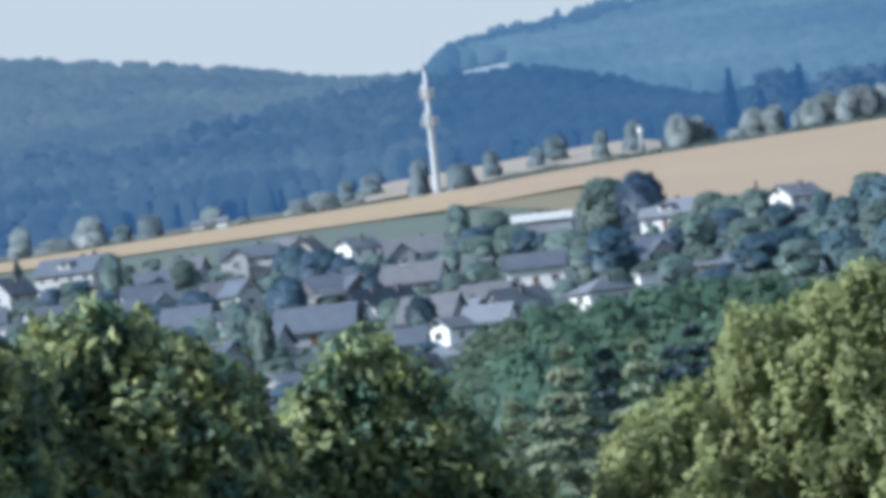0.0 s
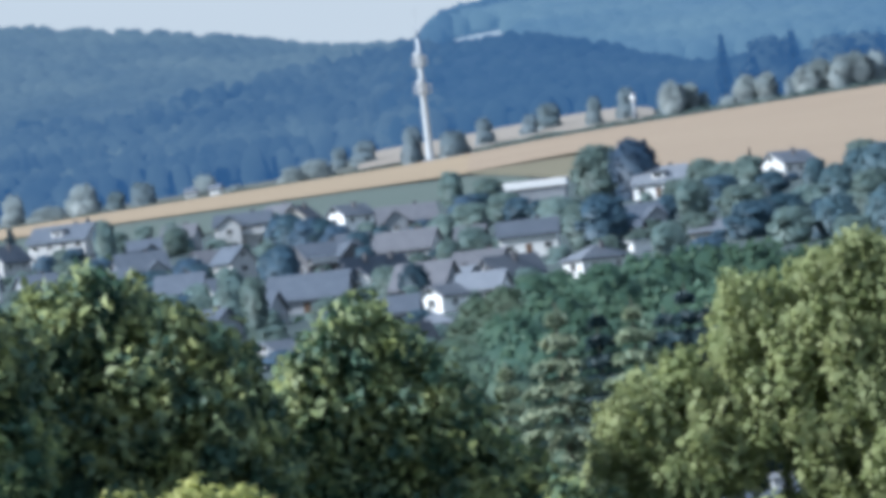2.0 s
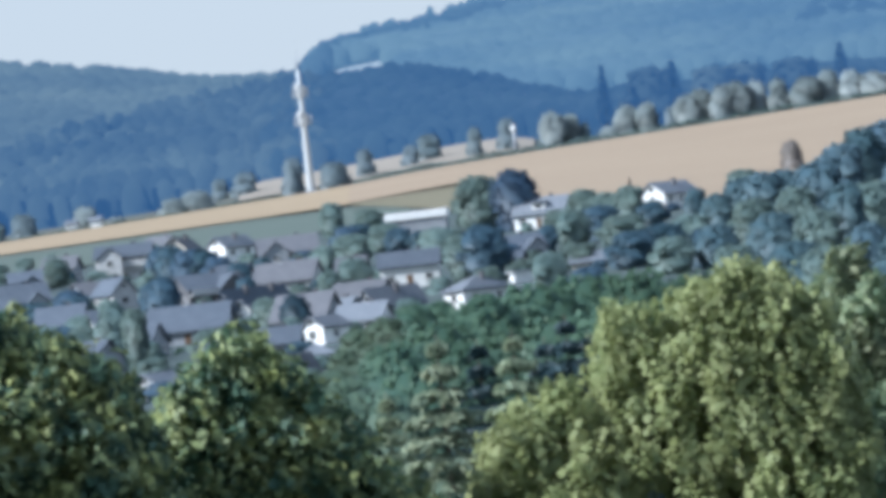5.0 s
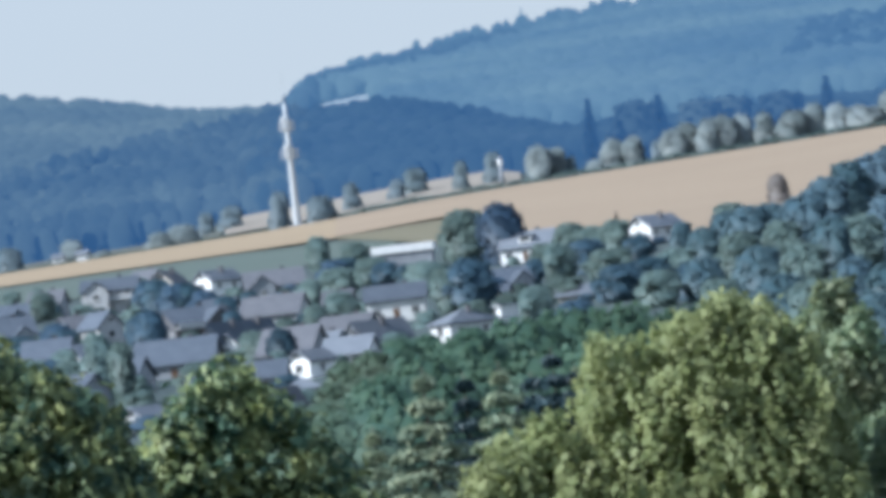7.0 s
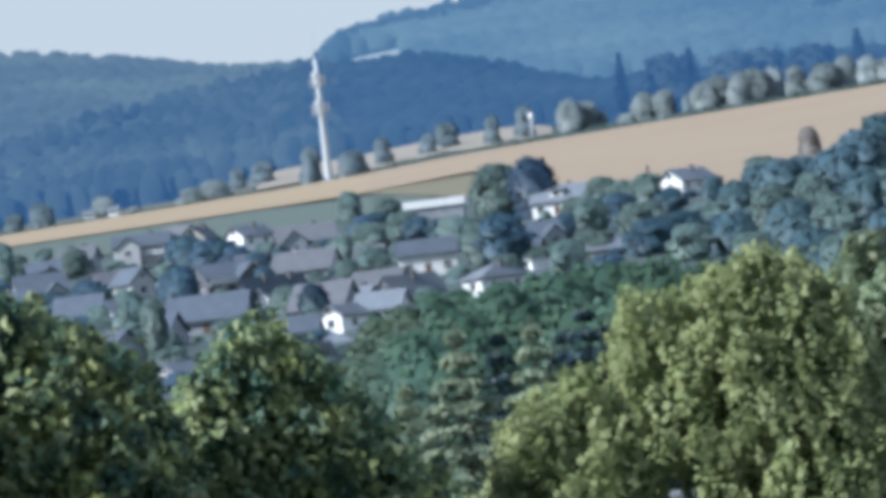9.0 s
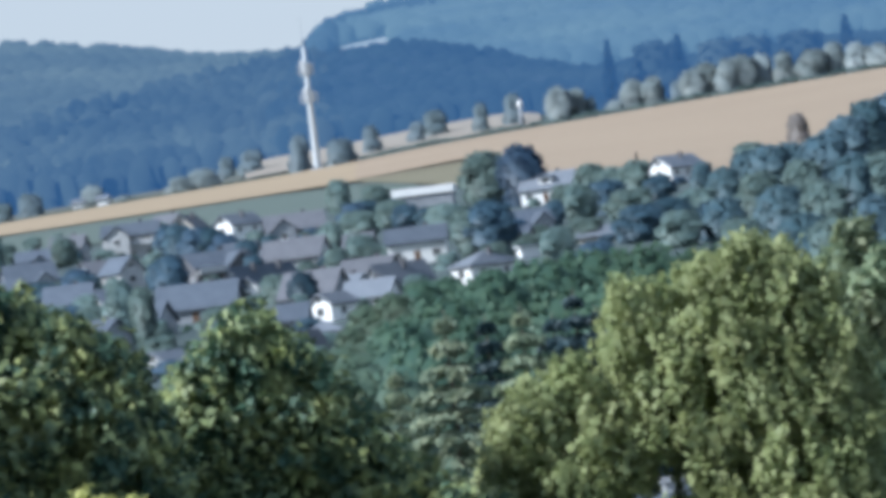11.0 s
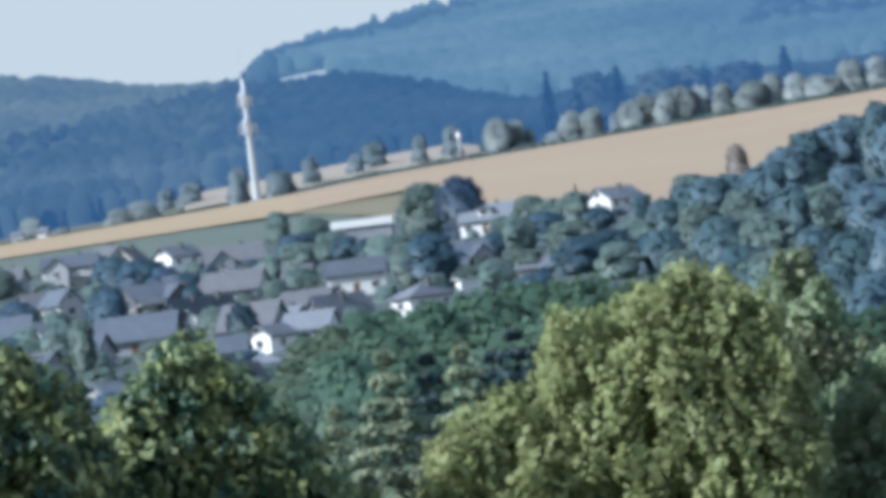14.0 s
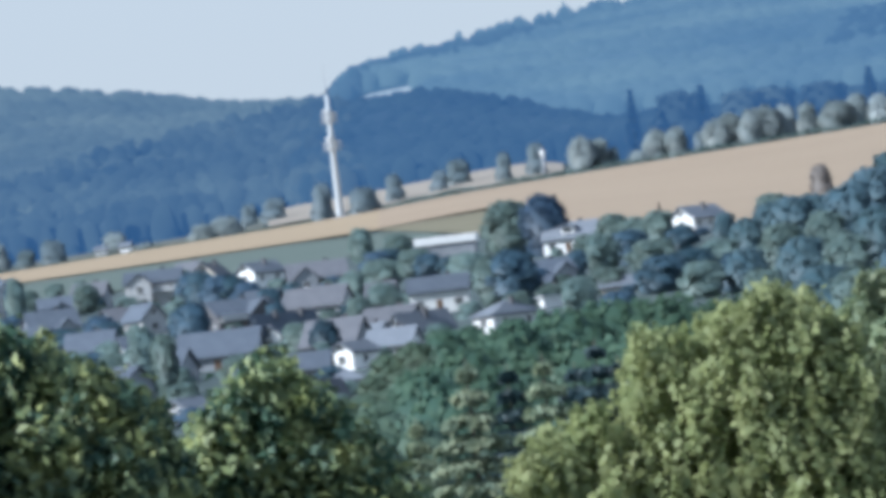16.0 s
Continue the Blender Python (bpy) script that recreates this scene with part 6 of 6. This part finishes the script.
village_tree("bush", -76.4, 1519.2, 4.3, 2.6, "low rounded grey-green garden bush")
village_tree("bush", -26.1, 1251.3, 4.1, 2.8, "low rounded grey-green garden bush")
village_tree("round", -29.6, 1251.7, 2.6, 1.2, "small leafy garden tree before a house")
village_tree("bush", 2.2, 1272.9, 3.4, 1.8, "low rounded grey-green garden bush")
village_tree("bush", 4.5, 1269.8, 4.2, 2.7, "low rounded grey-green garden bush")
village_tree("bush", -13.9, 1536.9, 2.8, 1.9, "low rounded grey-green garden bush")
village_tree("round", -15.4, 1535.3, 2.7, 1.7, "small leafy garden tree before a house")
village_tree("bush", -26.5, 1486.4, 3.7, 1.7, "low rounded grey-green garden bush")
village_tree("round", -27.7, 1487.8, 2.8, 1.6, "small leafy garden tree before a house")
village_tree("bush", -41.8, 1544.8, 3.8, 2.3, "low rounded grey-green garden bush")
village_tree("blue", -45.6, 1545.1, 3.1, 2.0, "dark bluish garden shrub before a house")
village_tree("round", -62.9, 1461.9, 2.9, 1.7, "small leafy garden tree before a house")
village_tree("blue", -65.5, 1463.1, 2.9, 2.1, "dark bluish garden shrub before a house")
village_tree("bush", -58.2, 1689.1, 3.7, 1.9, "low rounded grey-green garden bush")
village_tree("blue", -58.1, 1687.1, 3.8, 2.6, "dark bluish garden shrub before a house")
village_tree("round", -36.2, 1848.4, 4.5, 2.8, "small leafy garden tree before a house")
village_tree("bush", -33.7, 1846.8, 3.1, 1.7, "low rounded grey-green garden bush")
village_tree("bush", -7.1, 1385.2, 3.3, 1.6, "low rounded grey-green garden bush")
village_tree("bush", -11.0, 1384.5, 2.7, 1.2, "low rounded grey-green garden bush")
village_tree("bush", 8.4, 1494.2, 4.0, 2.0, "low rounded grey-green garden bush")
village_tree("bush", 4.5, 1493.9, 3.4, 2.1, "low rounded grey-green garden bush")
village_tree("round", -12.0, 1167.8, 3.6, 2.3, "small leafy garden tree before a house")
village_tree("bush", -17.1, 1169.1, 2.6, 1.5, "low rounded grey-green garden bush")
village_tree("round", -32.6, 1219.1, 4.5, 2.6, "small leafy garden tree before a house")
village_tree("bush", -31.7, 1220.6, 3.3, 2.1, "low rounded grey-green garden bush")
village_tree("blue", -22.1, 1098.0, 4.5, 2.6, "dark bluish garden shrub before a house")
village_tree("bush", -25.8, 1099.2, 3.5, 2.2, "low rounded grey-green garden bush")
village_tree("haze", 4.2, 1140.0, 4.9, 4.6, "soft pale green tree below the village", "valley trees")
village_tree("haze", 7.9, 1138.0, 5.0, 5.7, "soft pale green tree below the village", "valley trees")
village_tree("belt", 11.8, 1154.0, 5.4, 6.1, "leafy green tree of the valley belt", "valley trees")
village_tree("haze", 1.9, 1104.0, 4.0, 3.4, "soft pale green tree below the village", "valley trees")
village_tree("belt", 15.4, 1172.0, 5.2, 5.6, "leafy green tree of the valley belt", "valley trees")
village_tree("haze", 5.8, 1082.0, 4.3, 4.2, "soft pale green tree below the village", "valley trees")
village_tree("haze", 9.5, 1056.0, 4.5, 5.1, "soft pale green tree below the village", "valley trees")
village_tree("belt", 23.6, 1256.0, 4.2, 3.1, "leafy green tree of the valley belt", "valley trees")
village_tree("belt", 25.9, 1300.0, 3.5, 2.5, "leafy green tree of the valley belt", "valley trees")
village_tree("haze", -5.7, 950.0, 4.4, 3.7, "soft pale green tree below the village", "valley trees")
village_tree("haze", -2.3, 1000.0, 5.3, 2.6, "soft pale green tree below the village", "valley trees")
village_tree("haze", 0.8, 1000.0, 5.3, 3.1, "soft pale green tree below the village", "valley trees")
village_tree("haze", 4.2, 1000.0, 5.3, 3.5, "soft pale green tree below the village", "valley trees")
village_tree("haze", 6.8, 1020.0, 5.5, 4.2, "soft pale green tree below the village", "valley trees")
village_tree("haze", 1.7, 900.0, 5.4, 2.3, "soft pale green tree below the village", "valley trees")
village_tree("haze", -1.9, 850.0, 5.1, 3.2, "soft pale green tree below the village", "valley trees")
village_tree("haze", 8.9, 1050.0, 5.6, 4.8, "soft pale green tree below the village", "valley trees")
village_tree("haze", 11.2, 1060.0, 5.7, 5.4, "soft pale green tree below the village", "valley trees")
village_tree("haze", -5.2, 800.0, 5.3, 4.9, "soft pale green tree below the village", "valley trees")
village_tree("haze", 1.7, 820.0, 5.5, 5.5, "soft pale green tree below the village", "valley trees")
village_tree("haze", -6.9, 850.0, 5.1, 4.7, "soft pale green tree below the village", "valley trees")
village_tree("haze", -0.6, 620.0, 5.0, 7.5, "soft pale green tree below the village", "valley trees")
village_tree("haze", 2.4, 640.0, 5.1, 7.4, "soft pale green tree below the village", "valley trees")
village_tree("haze", 4.2, 700.0, 5.1, 7.4, "soft pale green tree below the village", "valley trees")
village_tree("belt", 6.4, 720.0, 5.3, 8.2, "leafy green tree of the valley belt", "valley trees")
village_tree("haze", -2.1, 560.0, 4.1, 8.8, "soft pale green tree below the village", "valley trees")
village_tree("haze", -1.5, 520.0, 5.2, 11.1, "soft pale green tree below the village", "valley trees")
village_tree("haze", 1.4, 560.0, 5.6, 10.1, "soft pale green tree below the village", "valley trees")
village_tree("belt", 4.4, 600.0, 6.0, 11.1, "leafy green tree of the valley belt", "valley trees")
village_tree("belt", 7.8, 620.0, 6.6, 12.2, "leafy green tree of the valley belt", "valley trees")
village_tree("belt", 11.9, 640.0, 7.3, 13.0, "leafy green tree of the valley belt", "valley trees")
village_tree("belt", 15.9, 650.0, 7.4, 13.8, "leafy green tree of the valley belt", "valley trees")
village_tree("belt", 20.1, 660.0, 7.9, 13.9, "leafy green tree of the valley belt", "valley trees")
village_tree("belt", 24.1, 660.0, 7.9, 13.4, "leafy green tree of the valley belt", "valley trees")
village_tree("belt", 27.6, 660.0, 7.5, 12.8, "leafy green tree of the valley belt", "valley trees")
village_tree("belt", 30.1, 650.0, 7.0, 11.9, "leafy green tree of the valley belt", "valley trees")
village_tree("belt", 4.5, 520.0, 5.2, 11.8, "leafy green tree of the valley belt", "valley trees")
village_tree("belt", 7.9, 530.0, 5.3, 12.2, "leafy green tree of the valley belt", "valley trees")
village_tree("belt", 11.1, 540.0, 5.8, 13.1, "leafy green tree of the valley belt", "valley trees")
village_tree("belt", 14.0, 540.0, 6.1, 13.3, "leafy green tree of the valley belt", "valley trees")
village_tree("belt", 18.0, 560.0, 6.4, 13.0, "leafy green tree of the valley belt", "valley trees")
village_tree("belt", 21.3, 560.0, 6.4, 12.6, "leafy green tree of the valley belt", "valley trees")
village_tree("haze", 0.6, 430.0, 4.3, 12.4, "soft pale green tree below the village", "valley trees")
village_tree("haze", 3.1, 440.0, 4.4, 12.4, "soft pale green tree below the village", "valley trees")
village_tree("belt", 13.7, 470.0, 4.7, 14.1, "leafy green tree of the valley belt", "valley trees")
village_tree("belt", 30.5, 600.0, 7.2, 11.6, "leafy green tree of the valley belt", "valley trees")
village_tree("belt", 34.0, 600.0, 7.2, 10.4, "leafy green tree of the valley belt", "valley trees")
village_tree("belt", 38.0, 600.0, 8.0, 9.9, "leafy green tree of the valley belt", "valley trees")
village_tree("belt", 42.0, 600.0, 8.0, 9.5, "leafy green tree of the valley belt", "valley trees")
village_tree("haze", -0.8, 400.0, 3.5, 12.7, "soft pale green tree below the village", "valley trees")
village_tree("belt", 10.7, 420.0, 3.9, 14.4, "leafy green tree of the valley belt", "valley trees")
conifer("spruce", 7.5, 345.0, 17.8, 13.0, "needle", "grey-green spruce with drooping boughs", 1138, 0.5, 64, 19, "spruces")
conifer("spruce", 4.2, 330.0, 17.8, 13.5, "needle", "tall sunlit spruce with layered boughs", 988, 0.5, 64, 19, "spruces")
conifer("spruce", 6.4, 366.0, 17.2, 9.7, "needle_shade_tint", "spruce between two lighter ones, shade in its colour", 1066, 0.5, 64, 19, "spruces")
conifer("spruce", 2.2, 360.0, 15.5, 7.7, "needle", "grey-green spruce behind the broadleaf trees", 905, 0.5, 64, 19, "spruces")
conifer("spruce", 10.7, 380.0, 17.5, 14.0, "needle_shade_tint", "blue-green conifer with deep shade put into its colour", 1222, 0.5, 64, 19, "spruces")
conifer("spruce", 9.7, 382.0, 16.5, 13.0, "needle_shade_tint", "blue-green conifer with deep shade put into its colour", 1185, 0.5, 64, 19, "spruces")
conifer("spruce", 11.7, 382.0, 16.6, 13.0, "needle_shade_tint", "blue-green conifer with deep shade put into its colour", 1262, 0.5, 64, 19, "spruces")
conifer("spruce", 0.7, 370.0, 14.5, 6.3, "needle", "small grey-green spruce beside taller ones", 845, 0.5, 64, 19, "spruces")

# ---- trees near the camera ----
leafy_tree("maple_tree", -8.7, 215.0, 17.3, 8.2, 0.72, 40000, 0.44, "leaf_deep", "dark green maple, sunlit on one flank", 11, extra=[(-0.1, 16.4, 0.89), (-1.2, 15.8, 1.03), (0.7, 15.3, 1.03), (-2.3, 15.0, 1.12), (1.8, 15.4, 0.79), (2.8, 14.5, 0.83), (-0.8, 14.0, 1.37), (1.2, 13.5, 1.51), (2.8, 12.9, 1.22), (-2.7, 13.4, 1.44), (-1.3, 12.1, 1.65), (1.1, 11.5, 1.65), (3.0, 11.6, 1.01), (-3.2, 11.7, 1.58), (-0.5, 10.1, 1.72), (2.1, 9.8, 1.58), (-3.8, 14.6, 1.29), (-4.4, 12.7, 1.58)])
leafy_tree("maple_tree", -13.6, 209.0, 15.0, 5.0, 0.8, 0, 0.44, "leaf_deep", "dark green maple beside its neighbour", 12, extra=[(2.2, 15.6, 0.59), (2.5, 14.8, 0.77), (1.3, 16.1, 0.84), (1.5, 14.9, 1.05), (2.2, 13.7, 0.98), (0.9, 13.6, 1.12), (2.6, 12.7, 0.84), (0.2, 15.9, 0.98), (-0.2, 14.3, 1.12)])
leafy_tree("maple_tree", -2.8, 222.0, 16.2, 6.6, 0.66, 34000, 0.44, "leaf_dark", "maple with a sunlit rounded top", 13, extra=[(0.4, 15.4, 0.7), (-0.4, 14.7, 0.8), (1.1, 14.6, 0.75), (1.9, 13.8, 0.75), (-1.3, 13.8, 0.8), (-0.2, 13.6, 1.19), (1.2, 13.0, 1.19), (2.3, 12.6, 0.95), (-1.2, 12.4, 1.26), (0.2, 11.6, 1.41), (2.0, 11.3, 1.26), (-0.8, 10.5, 1.48), (0.9, 9.9, 1.56), (-2.2, 11.9, 0.96), (3.0, 11.4, 0.82)])
leafy_tree("maple_tree", 0.6, 236.0, 13.3, 7.0, 0.7, 24000, 0.44, "leaf_deep", "low maple in the shade of its neighbours", 14, extra=[(-0.2, 11.6, 1.18), (1.0, 11.0, 1.18), (1.8, 10.1, 0.95), (-0.7, 10.2, 1.66), (1.1, 9.0, 1.50), (0.3, 10.2, 1.42), (-6.9, 11.3, 1.26), (-7.9, 10.7, 1.42), (-1.8, 9.0, 1.42)])
leafy_tree("maple_tree", 3.4, 221.0, 11.2, 4.6, 0.7, 0, 0.44, "leaf_deep", "low shaded maple below the birch", 17, extra=[(-0.9, 9.9, 0.77), (0.1, 9.3, 0.81), (1.2, 8.8, 0.86), (2.4, 8.8, 0.74), (3.4, 8.3, 0.71), (-1.0, 8.6, 0.89), (0.2, 8.0, 0.89), (1.7, 7.7, 0.89), (3.0, 7.4, 0.81), (4.0, 7.4, 0.66), (-2.0, 9.3, 0.89)])
leafy_tree("hornbeam_tree", -4.4, 150.0, 9.7, 5.2, 0.7, 36000, 0.25, "leaf_lime", "light green sunlit tree with reddish seed tufts", 15, extra=[(-1.5, 9.0, 0.72), (-0.6, 9.1, 0.68), (0.2, 9.1, 0.56), (0.9, 8.3, 0.52), (-2.1, 8.7, 0.78), (-1.1, 8.2, 0.88), (-0.1, 8.1, 0.88), (-2.9, 8.8, 0.70), (0.7, 7.6, 0.78), (1.7, 7.5, 0.48), (-3.7, 8.4, 0.80), (-1.6, 7.6, 1.10), (-0.1, 7.2, 1.00)])
weeping_tree("birch_tree", 10.5, 228.0, 16.8, 6.0, "leaf_birch", "broad sunlit birch with hanging sprays", 21, [(-2.5, 15.5, 0.69), (-2.7, 14.5, 0.84), (-2.5, 13.4, 0.91), (-4.4, 13.6, 0.61), (-5.4, 13.1, 0.7), (-6.0, 12.6, 0.73), (-5.2, 12.2, 0.91), (-6.4, 11.7, 0.69), (-4.0, 12.5, 1.07), (-5.9, 11.0, 0.84), (-4.6, 11.1, 0.99), (-3.2, 11.6, 1.07), (-0.8, 15.6, 0.69), (-0.1, 15.9, 0.73), (0.8, 16.2, 0.7), (1.6, 15.8, 0.73), (-1.4, 14.5, 0.91), (-0.0, 14.6, 1.1), (1.3, 14.5, 1.1), (2.3, 15.2, 0.64), (-1.8, 13.0, 1.1), (-0.4, 13.0, 1.19), (1.1, 12.8, 1.19), (2.5, 13.6, 1.01), (2.4, 11.9, 1.1), (-2.1, 9.1, 1.1), (-0.5, 11.2, 1.19), (1.1, 11.0, 1.19), (-0.4, 9.3, 1.19), (1.1, 9.0, 1.19), (2.5, 10.0, 1.04), (-1.2, 11.6, 0.84), (-3.5, 9.2, 0.76), (-1.3, 7.7, 1.19), (0.6, 7.3, 1.19), (2.6, 8.5, 1.01), (2.0, 7.3, 1.07), (3.3, 7.3, 0.91), (3.5, 8.7, 0.84)], gap=(-2.1, 10.42, 0.62, 0.17))
house(9.2, 261.0, 3.4, 7.0, 8.1, 2.2, 4, "render_bright", "roof_slate", "tall white house behind the birch", "gable", 3, True, stack="render_white")
weeping_tree("alder_tree", 15.1, 240.0, 17.4, 4.6, "leaf_alder", "tall grey-green alder behind the broad birch", 22, [(-0.2, 17.0, 0.55), (-0.7, 16.2, 0.67), (0.2, 15.9, 0.67), (0.4, 14.6, 0.9), (-0.6, 14.6, 0.77), (0.0, 13.0, 0.96), (-0.4, 11.1, 1.06), (-0.4, 9.2, 1.06)])
weeping_tree("alder_tree", 16.8, 230.0, 14.4, 5.0, "leaf_alder", "grey-green alder at the end of the row", 23, [(0.0, 13.4, 0.9), (-0.8, 12.2, 1.2), (0.8, 11.6, 1.3), (-0.5, 10.2, 1.5), (0.7, 9.0, 1.6), (-1.0, 7.8, 1.6)])
tower(65.3, 2640.0)
seed_tufts(-4.0, 149.0, 13.5)
